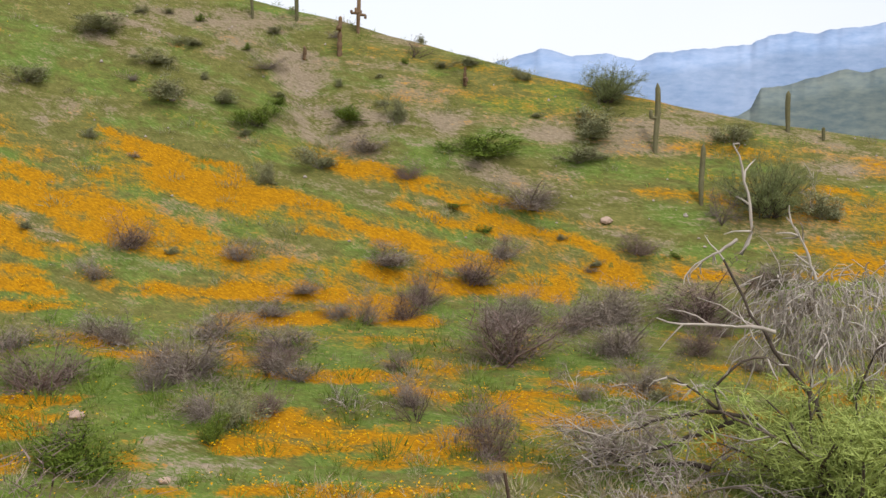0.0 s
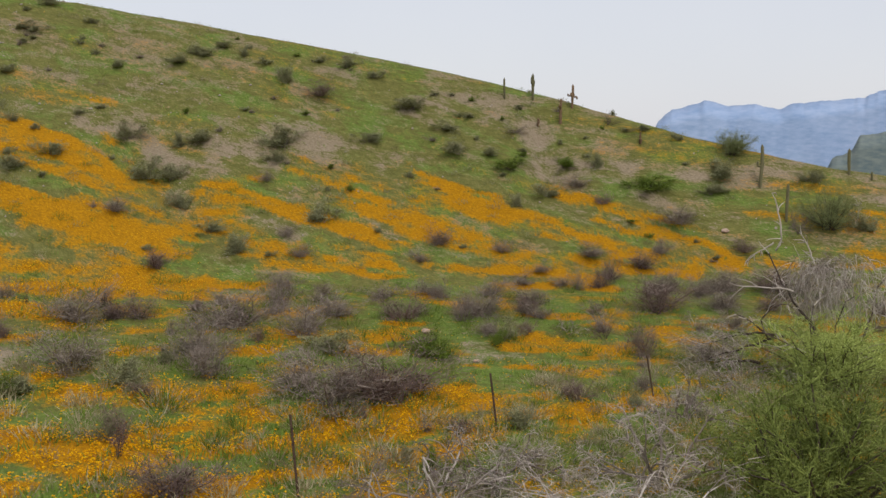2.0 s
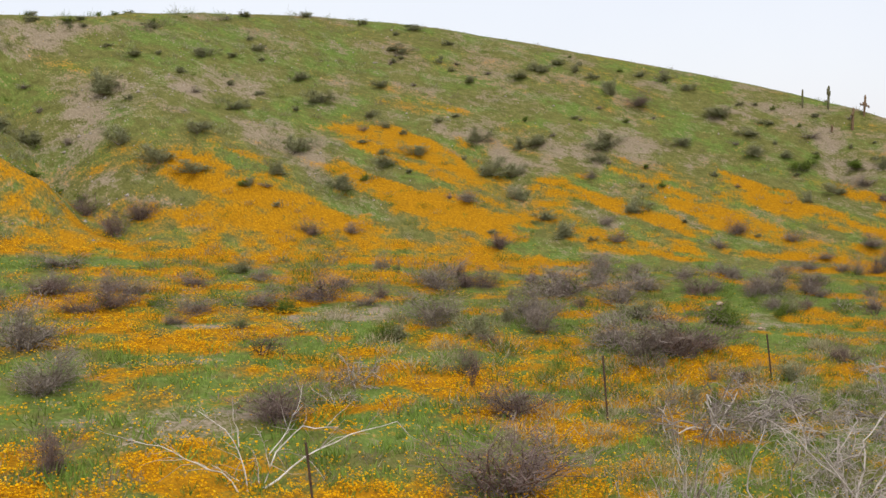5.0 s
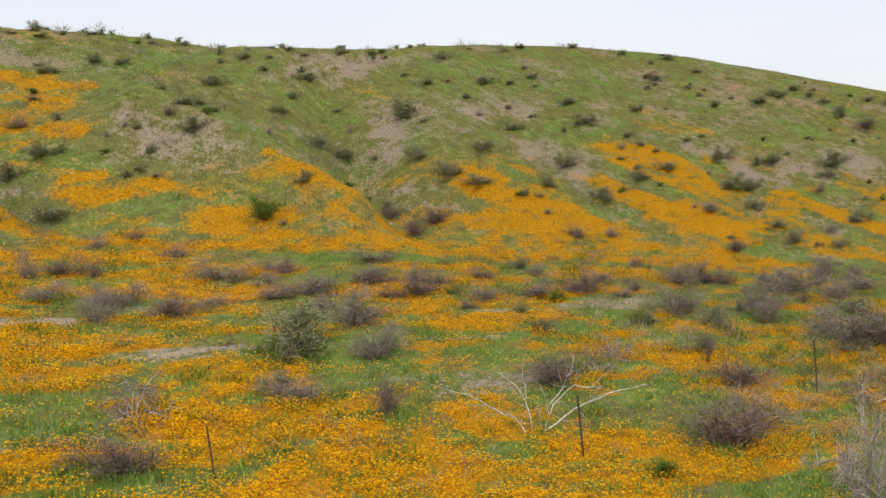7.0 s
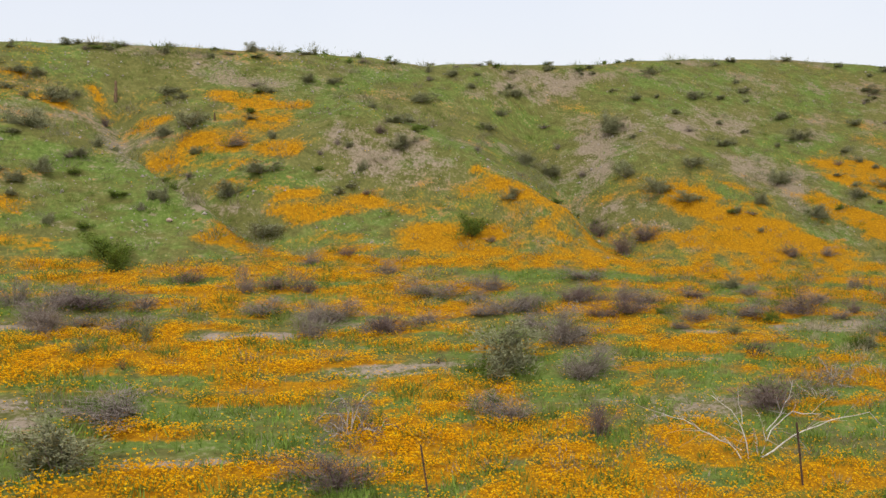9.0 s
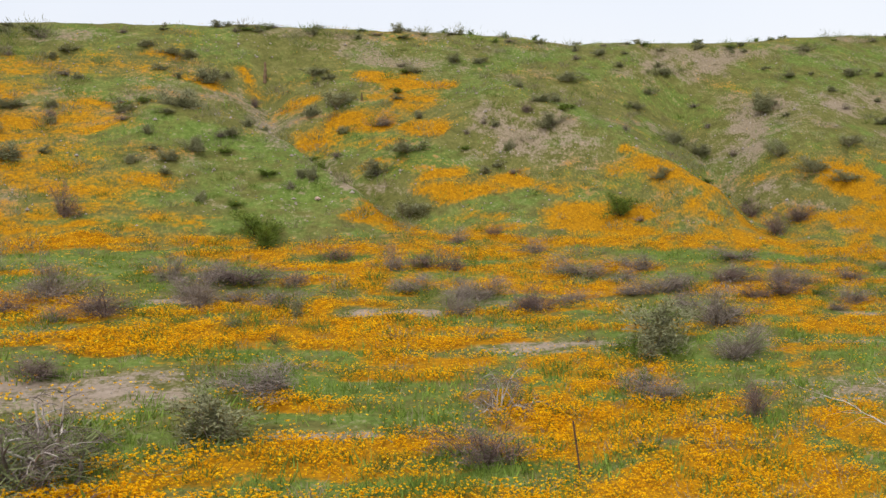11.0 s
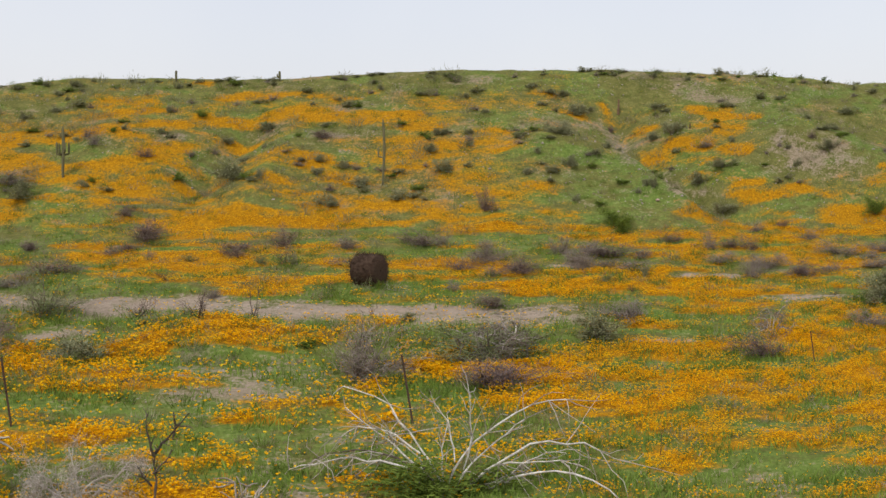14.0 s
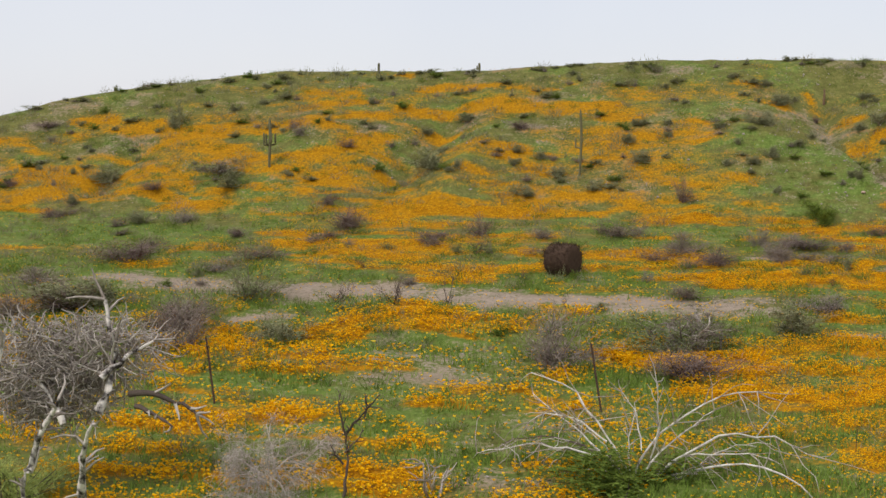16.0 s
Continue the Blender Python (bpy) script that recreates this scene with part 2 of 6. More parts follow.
def height(x, y):
    x, y = np.asarray(x, float), np.asarray(y, float)
    v = y - foot(x)
    vc = np.interp(x, CREST_X, CREST_V)
    rise, fall = 0.5317 * v, 0.5317 * (vc + 0.7 - 0.5 * (v - vc - 0.7))
    up = np.minimum(rise, fall) - 0.45 * np.log1p(np.exp(-np.abs(rise - fall) / 0.45))
    z = np.where(v > 0, np.minimum(up, rise), 0.1763 * v)
    z = z + 0.10 * np.exp(-np.abs(v) / 0.6)
    z = np.where(v > vc + 2, np.maximum(z, -9), z)
    z = np.where(v < -62, np.maximum(z, -10.93 - 0.25 * (-62 - v)), z)
    z = np.maximum(z, -22)
    cut = 0
    for x0, y0, x1, y1, deep, wide in GULLIES:
        s = near_line(x, y, x0, y0, x1, y1) / wide
        cut = np.maximum(cut, deep * np.exp(-s ** 1.3) * (np.clip((v - 0.3) / 4, 0, 1) if deep > 1.2 else 1))
    lift = 0
    for x0, y0, x1, y1, tall, wide in SPURS:
        s = near_line(x, y, x0, y0, x1, y1) / wide
        lift = np.maximum(lift, tall * np.exp(-s ** 1.4) * np.clip((v - 0.3) / 4, 0, 1))
    rough = np.exp(-(np.abs(x + 20) / 120) ** 4) * np.exp(-(np.abs(y + 20) / 90) ** 4)
    k = size_here(x)
    on_hill = np.clip(v / 3, 0, 1) * np.clip((vc - v) / 3, 0, 1)
    bumps = cloudy(x, y, 9.0, 3) * 0.35 * on_hill * k + cloudy(x, y, 2.4, 8) * 0.10 * k + cloudy(x, y, 0.8, 5, 2) * 0.035 * k
    z = np.where(v > 0, np.maximum(z - cut, np.minimum(z, 0.16 * v)), z - cut)
    return z + lift + bumps * rough


# drifts of poppies: x, y, x, y, half width, strength
DRIFTS = []
DRIFTS += [(35.5, -15.8, 35.4, -16.7, 0.11, 1), (35.4, -16.6, 36.1, -18.0, 0.13, 1), (35.5, -17.2, 36.4, -19.1, 0.16, 1), (36.6, -18.0, 36.7, -18.6, 0.14, 1), (36.8, -18.9, 37.0, -19.4, 0.10, 1), (36.2, -19.0, 36.5, -20.2, 0.13, 1), (35.5, -18.2, 36.2, -19.8, 0.26, 1), (35.7, -19.2, 36.6, -20.4, 0.19, 1), (36.5, -20.2, 37.1, -22.4, 0.17, 1), (36.2, -21.0, 37.0, -22.1, 0.12, 0.8), (38.0, -19.7, 37.9, -20.7, 0.17, 1), (37.9, -20.7, 38.3, -21.8, 0.18, 1), (38.3, -21.6, 38.6, -22.7, 0.19, 1), (38.6, -22.7, 39.0, -23.8, 0.18, 1), (39.0, -23.8, 39.3, -24.9, 0.20, 1)]
DRIFTS += [(39.3, -24.9, 39.6, -25.6, 0.15, 1), (37.8, -22.0, 38.3, -23.7, 0.27, 1), (37.5, -22.5, 38.1, -24.4, 0.26, 1), (37.4, -23.1, 38.5, -25.3, 0.24, 1), (36.8, -22.1, 37.4, -23.1, 0.14, 0.8), (33.2, -16.0, 33.8, -17.2, 0.25, 1), (33.8, -17.2, 34.3, -18.7, 0.25, 1), (34.3, -18.7, 34.8, -20.2, 0.25, 1), (34.8, -20.2, 35.2, -21.2, 0.22, 1), (35.2, -21.2, 36.1, -22.5, 0.18, 1), (33.0, -16.3, 33.6, -17.3, 0.21, 1), (33.3, -17.6, 33.9, -18.4, 0.12, 1), (33.6, -18.9, 34.1, -19.7, 0.10, 0.7), (32.4, -17.1, 32.5, -17.4, 0.19, 1), (32.0, -17.6, 32.3, -18.5, 0.25, 1)]
DRIFTS += [(31.9, -17.8, 33.1, -19.3, 0.14, 1), (33.0, -19.4, 35.3, -22.2, 0.18, 1), (34.9, -21.0, 37.0, -23.4, 0.16, 1), (34.9, -21.7, 36.1, -23.3, 0.22, 1), (35.3, -22.7, 35.9, -24.0, 0.22, 1), (31.7, -18.1, 32.4, -19.0, 0.09, 1), (36.9, -23.7, 38.3, -25.5, 0.15, 1), (39.5, -25.7, 40.4, -27.5, 0.13, 0.8), (39.2, -25.3, 39.4, -26.4, 0.16, 0.9), (42.1, -28.6, 42.8, -29.7, 0.17, 1), (42.5, -28.9, 43.0, -29.7, 0.10, 1), (41.4, -28.5, 42.6, -29.8, 0.11, 1), (43.7, -28.2, 44.3, -29.2, 0.16, 0.6), (33.7, -21.5, 35.1, -22.9, 0.15, 0.7), (31.4, -18.5, 32.6, -19.7, 0.11, 0.7)]
DRIFTS += [(31.7, -20.7, 31.8, -22.0, 0.18, 0.6), (33.2, -21.8, 32.7, -23.0, 0.12, 0.5), (32.6, -23.5, 33.1, -24.2, 0.14, 1), (33.0, -24.3, 34.4, -25.8, 0.17, 0.7), (33.5, -25.5, 33.8, -26.2, 0.17, 0.8), (29.3, -21.4, 30.0, -22.1, 0.17, 0.9), (29.0, -21.9, 29.3, -22.5, 0.24, 0.9), (28.6, -22.4, 28.9, -22.7, 0.10, 1), (31.5, -24.9, 32.0, -26.2, 0.26, 1), (31.9, -26.1, 32.4, -27.3, 0.35, 0.9), (32.4, -26.3, 32.8, -27.0, 0.18, 0.8), (30.4, -24.8, 31.4, -26.1, 0.21, 0.9), (31.1, -25.8, 31.8, -26.8, 0.23, 1), (29.2, -24.3, 29.6, -25.1, 0.20, 0.9), (28.8, -24.9, 29.0, -25.4, 0.10, 1)]
DRIFTS += [(29.8, -25.9, 30.6, -26.8, 0.23, 1), (31.0, -26.8, 31.3, -27.6, 0.11, 0.6), (34.1, -27.1, 34.4, -27.9, 0.25, 0.8), (35.6, -27.6, 36.1, -28.5, 0.24, 0.7), (32.4, -28.1, 32.7, -28.8, 0.16, 0.5), (25.4, -4.1, 26.3, -5.4, 0.38, 1), (26.7, -5.5, 27.5, -7.2, 0.46, 1), (25.2, -5.7, 25.8, -7.2, 0.33, 1), (26.6, -6.8, 28.0, -10.1, 0.56, 1), (28.6, -8.0, 29.1, -9.1, 0.18, 1), (30.5, -8.4, 31.5, -9.9, 0.21, 0.7), (29.5, -6.1, 30.9, -8.4, 0.25, 0.5), (27.4, -3.7, 29.1, -6.0, 0.30, 0.4), (24.1, -6.4, 25.1, -8.4, 0.44, 1), (25.2, -8.2, 27.0, -10.6, 0.48, 1)]
DRIFTS += [(20.9, -4.6, 21.2, -6.3, 0.33, 0.9), (20.4, -5.9, 21.4, -7.2, 0.25, 1), (20.2, -6.3, 23.0, -8.7, 0.45, 1), (23.4, -7.9, 26.1, -10.4, 0.52, 1), (22.3, -8.1, 26.3, -11.5, 0.52, 1), (26.3, -10.0, 28.3, -13.6, 0.48, 1), (26.4, -11.3, 27.6, -13.4, 0.41, 1), (24.2, -10.2, 25.5, -11.5, 0.37, 1), (20.0, -7.0, 20.5, -8.4, 0.36, 1), (20.6, -8.1, 22.7, -10.0, 0.36, 1), (23.1, -9.6, 25.4, -11.6, 0.32, 1), (19.5, -8.3, 22.7, -10.9, 0.27, 1), (22.8, -10.7, 26.5, -13.8, 0.30, 0.8), (24.9, -11.7, 26.5, -13.1, 0.22, 0.8), (19.1, -9.2, 27.1, -15.3, 0.54, 1)]
DRIFTS += [(22.8, -12.7, 28.4, -16.9, 0.40, 1), (18.7, -10.3, 22.6, -13.9, 0.24, 0.8), (18.3, -11.4, 22.6, -14.6, 0.28, 0.9), (29.8, -12.0, 31.2, -13.2, 0.25, 0.9), (29.9, -12.8, 31.5, -15.3, 0.41, 1), (32.5, -13.4, 33.2, -15.0, 0.25, 1), (33.2, -15.0, 34.2, -17.7, 0.26, 1), (33.0, -15.2, 33.8, -18.1, 0.32, 1), (30.1, -14.1, 30.6, -15.2, 0.22, 0.7), (31.6, -15.1, 32.2, -17.2, 0.40, 1), (31.2, -16.1, 32.5, -18.4, 0.37, 1), (28.5, -13.9, 30.2, -15.7, 0.14, 1), (29.2, -15.1, 30.9, -17.1, 0.17, 1), (29.3, -15.8, 31.3, -18.2, 0.21, 0.8), (28.9, -10.4, 29.4, -11.0, 0.10, 1)]
DRIFTS += [(28.8, -12.8, 29.0, -13.9, 0.17, 1), (27.0, -15.5, 29.0, -17.3, 0.20, 1), (17.5, -13.5, 18.7, -14.7, 0.23, 1), (18.7, -14.2, 21.5, -16.2, 0.25, 1), (17.2, -14.1, 18.4, -16.0, 0.22, 1), (25.3, -20.0, 26.0, -21.0, 0.25, 1), (26.9, -20.4, 28.3, -21.9, 0.24, 0.9), (27.1, -22.1, 28.0, -23.2, 0.23, 0.9), (22.8, -18.4, 23.8, -19.3, 0.17, 0.7), (16.4, -16.2, 17.0, -16.5, 0.30, 1), (19.9, -18.7, 21.1, -20.4, 0.45, 0.7), (21.4, -21.2, 22.8, -22.5, 0.43, 1), (22.3, -21.4, 23.6, -22.8, 0.36, 0.8), (22.1, -22.7, 23.0, -23.6, 0.18, 0.8), (16.8, -17.3, 18.0, -18.6, 0.31, 0.5)]
DRIFTS += [(17.6, -20.1, 18.5, -21.0, 0.22, 0.9), (15.4, -18.8, 16.1, -19.1, 0.30, 1), (17.6, -19.4, 18.7, -20.4, 0.17, 0.7), (17.8, -22.4, 20.0, -23.5, 0.46, 1), (19.4, -23.0, 21.6, -23.7, 0.37, 0.9), (18.1, -24.0, 20.0, -24.7, 0.21, 1), (17.9, -23.7, 18.4, -24.3, 0.17, 1), (20.2, -24.5, 21.8, -25.3, 0.22, 1), (22.2, -24.7, 24.7, -26.4, 0.41, 0.9), (23.9, -24.6, 25.2, -25.5, 0.29, 1), (24.5, -26.3, 26.2, -27.8, 0.38, 1), (26.0, -26.2, 28.6, -28.1, 0.59, 1), (26.9, -25.4, 27.8, -27.0, 0.36, 0.9), (27.3, -27.5, 29.0, -28.7, 0.33, 1), (29.3, -28.8, 30.6, -29.8, 0.26, 0.9)]
DRIFTS += [(19.9, -26.2, 21.1, -26.5, 0.29, 1), (20.8, -26.5, 22.8, -27.1, 0.27, 1), (22.8, -27.1, 25.1, -27.9, 0.27, 1), (17.7, -25.4, 18.6, -25.7, 0.18, 0.8), (19.6, -27.2, 21.0, -28.2, 0.50, 1), (19.8, -27.9, 20.9, -29.0, 0.30, 1), (15.2, -22.4, 16.9, -24.0, 0.24, 0.6), (13.7, -23.3, 15.1, -24.7, 0.20, 0.8), (15.4, -23.2, 17.4, -23.9, 0.22, 0.6), (22.6, -29.4, 23.2, -30.1, 0.25, 0.9), (23.2, -30.1, 23.8, -30.9, 0.18, 0.7), (10.0, 3.1, 11.3, 0.6, 0.19, 1), (11.3, 0.6, 12.9, -1.8, 0.32, 1), (12.6, -1.6, 14.1, -2.4, 0.45, 1), (13.8, -2.4, 15.2, -3.2, 1.27, 1)]
DRIFTS += [(12.7, -3.1, 13.9, -4.7, 0.47, 1), (11.6, -1.5, 13.3, -4.0, 0.27, 0.7), (3.9, 4.6, 4.9, 3.9, 0.48, 1), (4.7, 4.1, 6.2, 2.3, 0.41, 1), (5.2, 2.6, 7.9, 0.1, 0.50, 1), (3.7, 3.1, 4.9, 2.1, 0.35, 0.8), (6.7, 0.9, 8.2, -0.8, 0.42, 1), (3.4, 1.0, 8.1, -1.4, 0.54, 1), (7.7, -1.0, 11.3, -3.5, 0.47, 1), (9.3, -0.7, 10.2, -1.5, 0.27, 1), (3.2, -0.3, 10.2, -3.4, 0.60, 1), (10.3, -3.0, 14.7, -6.2, 0.50, 1), (14.5, -5.4, 18.0, -7.7, 0.42, 1), (14.7, -6.3, 19.5, -9.4, 0.51, 1), (18.8, -2.0, 20.2, -3.7, 0.38, 1)]
DRIFTS += [(18.9, -3.4, 21.0, -5.9, 0.53, 1), (16.6, -1.7, 18.3, -4.0, 0.24, 0.9), (17.6, -2.9, 20.3, -6.3, 0.37, 1), (18.5, -5.1, 21.1, -8.3, 0.57, 1), (19.7, -3.4, 21.7, -5.8, 0.41, 1), (2.6, -4.3, 4.4, -5.2, 0.52, 1), (7.1, -6.1, 11.2, -7.2, 0.43, 0.8), (2.4, -6.2, 4.6, -6.8, 0.32, 1), (13.0, -8.1, 16.5, -10.0, 0.41, 0.8), (14.4, -11.3, 17.2, -12.0, 0.44, 1), (11.4, -10.7, 14.3, -11.6, 0.47, 0.9), (2.2, -7.7, 6.2, -10.2, 0.68, 1), (3.1, -10.1, 5.9, -11.6, 0.60, 1), (1.6, -12.0, 4.4, -13.5, 0.45, 1), (1.3, -13.6, 2.8, -14.4, 0.36, 1)]
DRIFTS += [(11.8, -11.8, 15.3, -14.2, 0.58, 0.9), (10.7, -13.8, 13.0, -15.0, 0.35, 0.9), (13.8, -15.6, 16.4, -16.3, 0.32, 0.9), (12.3, -15.9, 14.5, -17.3, 0.36, 0.9), (10.8, -17.3, 13.0, -18.8, 0.39, 0.9), (11.7, -18.7, 14.9, -19.5, 0.28, 0.7), (9.4, -19.2, 12.0, -20.1, 0.23, 0.5), (2.2, -16.6, 4.6, -17.3, 0.54, 1), (2.5, -18.1, 5.8, -18.8, 0.43, 0.9), (3.2, -19.5, 5.5, -20.2, 0.58, 1), (6.5, -17.9, 8.1, -19.1, 0.36, 0.6), (0.7, -18.3, 1.3, -18.7, 0.32, 1), (8.9, -21.9, 10.4, -22.2, 0.33, 0.9), (9.9, -23.5, 11.9, -23.5, 0.34, 0.6), (5.5, -21.6, 7.5, -23.2, 0.44, 0.7)]
DRIFTS += [(2.0, -21.1, 4.4, -22.5, 0.29, 0.9), (4.5, -22.0, 6.9, -23.4, 0.32, 0.8), (1.1, -22.3, 4.9, -23.8, 0.63, 1), (-0.2, -24.7, 1.4, -26.1, 0.69, 1), (1.5, -23.7, 3.9, -25.2, 0.71, 1), (3.4, -25.1, 8.4, -27.6, 0.70, 1), (3.6, -26.6, 6.3, -28.4, 0.81, 1), (5.3, -28.7, 8.4, -30.1, 0.56, 1), (7.0, -27.4, 10.3, -28.9, 0.50, 1), (9.3, -28.9, 12.5, -30.4, 0.57, 1), (11.9, -28.7, 13.8, -29.3, 0.40, 1), (12.8, -28.7, 15.4, -30.0, 0.27, 1), (12.5, -30.0, 14.9, -30.8, 0.53, 1), (13.5, -31.3, 15.9, -31.8, 0.45, 1), (13.6, -28.3, 15.1, -29.1, 0.24, 0.8)]
DRIFTS += [(16.8, -30.9, 19.4, -31.3, 0.65, 1), (18.3, -29.9, 20.2, -30.3, 0.42, 1), (12.7, -32.0, 13.7, -32.8, 0.25, 1), (10.9, -25.7, 12.2, -25.5, 0.29, 0.8), (-15.3, 23.0, -13.9, 22.7, 0.40, 1), (-14.9, 19.1, -11.9, 18.9, 0.62, 1), (-9.8, 20.7, -9.1, 20.0, 0.19, 0.9), (-8.1, 18.9, -5.5, 15.6, 0.51, 1), (-9.0, 19.4, -7.8, 16.6, 0.32, 0.7), (-2.2, 17.9, 0.0, 15.8, 0.50, 1), (-0.7, 15.9, 2.5, 14.4, 0.34, 1), (-2.4, 14.3, 0.8, 13.3, 0.60, 1), (-4.3, 13.3, -1.5, 12.1, 0.50, 1), (-6.2, 12.8, -1.7, 10.0, 0.46, 1), (-4.7, 11.0, -2.3, 9.3, 0.23, 1)]
DRIFTS += [(-0.4, 10.5, 1.4, 9.8, 0.33, 1), (-4.8, 20.5, -3.5, 19.4, 0.23, 0.7), (0.3, 5.1, 3.6, 3.3, 0.40, 1), (1.3, 3.7, 3.4, 2.4, 0.42, 1), (-0.3, 5.0, 1.8, 3.2, 0.17, 0.8), (0.4, 6.4, 2.2, 6.0, 0.20, 0.8), (-2.6, 3.9, 0.4, 0.4, 0.90, 1), (-1.5, 4.1, 1.4, -0.6, 0.99, 1), (-13.5, 4.5, -9.5, 4.1, 0.56, 1), (-13.3, 2.7, -9.6, 1.9, 0.91, 1), (-11.6, 0.5, -7.5, -0.6, 0.62, 1), (-6.7, 0.6, -5.4, 0.3, 0.70, 0.9), (-4.4, 0.8, -0.7, -0.3, 0.81, 0.9), (-0.7, -0.3, 2.9, -1.0, 0.85, 1), (-4.2, -0.8, -2.4, -1.7, 0.64, 1)]
DRIFTS += [(0.7, -2.1, 2.7, -2.6, 0.70, 1), (-7.7, -2.2, -2.5, -3.9, 0.44, 1), (-12.8, -2.4, -10.3, -2.8, 0.36, 0.9), (-0.6, -4.5, 2.4, -5.2, 0.61, 1), (-6.9, -4.5, -3.1, -5.7, 0.41, 0.8), (-5.5, -8.3, -3.2, -8.7, 0.34, 1), (-3.2, -7.6, -0.5, -8.9, 0.30, 0.7), (-12.1, -9.2, -5.5, -10.1, 0.62, 1), (-10.2, -11.2, -3.0, -12.8, 0.64, 1), (-6.8, -10.5, -1.2, -12.0, 0.42, 1), (-11.8, -11.9, -9.2, -13.3, 0.43, 0.8), (-6.0, -13.0, -3.1, -14.4, 0.45, 0.9), (-3.1, -13.4, 0.6, -15.0, 0.40, 1), (-11.5, -14.6, -9.1, -15.1, 0.35, 0.9), (-3.6, -15.6, 0.4, -16.5, 0.44, 0.8)]
DRIFTS += [(-1.7, -12.2, 1.2, -13.4, 0.47, 1), (0.7, -14.4, 3.1, -14.9, 0.35, 0.9), (-4.0, -16.7, -1.4, -17.9, 0.43, 0.6), (-7.1, -19.8, -4.2, -20.9, 0.44, 0.6), (-45.0, 21.0, -42.5, 22.1, 0.58, 1), (-41.7, 22.6, -36.7, 22.2, 0.60, 1), (-35.2, 21.9, -30.9, 21.8, 0.38, 1), (-44.1, 17.8, -41.0, 18.4, 0.67, 1), (-41.2, 17.4, -35.8, 14.4, 0.35, 1), (-38.2, 20.3, -33.2, 19.1, 0.68, 0.9), (-29.5, 19.6, -25.7, 19.7, 0.56, 1), (-30.2, 18.2, -27.2, 17.3, 0.44, 0.9), (-25.4, 17.5, -17.9, 16.6, 0.59, 0.8), (-23.1, 14.1, -21.3, 14.2, 0.35, 0.7), (-17.6, 13.1, -14.0, 11.8, 0.32, 0.8)]
DRIFTS += [(-33.5, 12.2, -29.1, 12.5, 0.50, 0.7), (-25.4, 11.3, -23.5, 9.9, 0.47, 0.6), (-34.6, 7.4, -30.2, 9.0, 0.78, 0.6), (-28.0, 6.5, -25.7, 7.7, 0.37, 0.7), (-40.1, 4.8, -34.0, 5.2, 0.51, 1), (-39.8, 3.6, -33.2, 3.3, 0.38, 1), (-33.3, 3.9, -23.5, 3.9, 0.59, 1), (-23.6, 4.7, -16.9, 4.4, 0.46, 1), (-16.8, 3.1, -11.1, 2.6, 0.71, 1), (-18.8, 6.6, -14.5, 5.9, 0.78, 0.7), (-17.8, 4.6, -11.1, 3.8, 0.47, 1), (-20.4, 2.4, -13.5, 2.1, 0.70, 0.9), (-38.9, 0.8, -34.1, 0.7, 0.90, 1), (-15.5, 8.2, -13.8, 7.7, 0.41, 0.7), (-38.0, -2.2, -26.3, -2.6, 0.52, 0.9)]
DRIFTS += [(-33.0, -6.5, -25.5, -6.8, 0.75, 1), (-36.1, -8.3, -33.7, -8.9, 0.49, 1), (-33.1, -11.0, -24.8, -10.5, 0.86, 1), (-23.0, -6.8, -15.9, -7.7, 0.70, 1), (-22.0, -10.4, -16.3, -11.0, 0.58, 0.9), (-16.5, -9.3, -10.7, -10.1, 0.66, 1), (-32.5, -13.3, -28.6, -12.6, 0.67, 1), (-14.2, -12.0, -8.6, -12.7, 0.64, 1), (-31.3, -20.5, -29.2, -19.2, 0.57, 0.8), (-29.0, -21.2, -24.6, -21.4, 1.14, 0.9), (-27.6, -22.9, -25.4, -23.5, 0.28, 0.8), (-23.4, -18.1, -21.0, -18.8, 0.42, 1), (-17.8, -23.8, -12.2, -24.2, 0.20, 1), (-18.3, -26.8, -16.0, -26.9, 0.89, 0.9), (-12.1, -24.9, -5.6, -24.6, 0.81, 1)]
DRIFTS += [(-14.2, -27.5, -10.3, -28.0, 0.90, 1), (-10.3, -27.2, -1.8, -28.1, 1.08, 1), (-12.9, -30.6, -8.6, -29.9, 1.05, 1), (-9.1, -30.3, -0.6, -31.4, 1.30, 1), (-6.2, -24.6, -2.0, -23.4, 0.61, 0.9), (-0.3, -29.4, 3.6, -29.0, 1.24, 1), (1.9, -25.2, 7.8, -25.1, 1.02, 1), (4.2, -25.9, 7.6, -27.4, 1.10, 1), (3.3, -30.7, 12.9, -31.9, 0.92, 1), (3.6, -32.2, 8.2, -32.7, 0.76, 1), (9.2, -24.5, 11.3, -27.4, 0.63, 0.8), (11.0, -27.4, 13.7, -28.7, 0.57, 0.7), (-7.0, -33.3, -3.5, -34.6, 0.77, 0.9), (-9.1, -36.0, -4.8, -38.6, 0.78, 0.7), (-5.1, -35.8, -2.7, -36.8, 0.41, 1)]
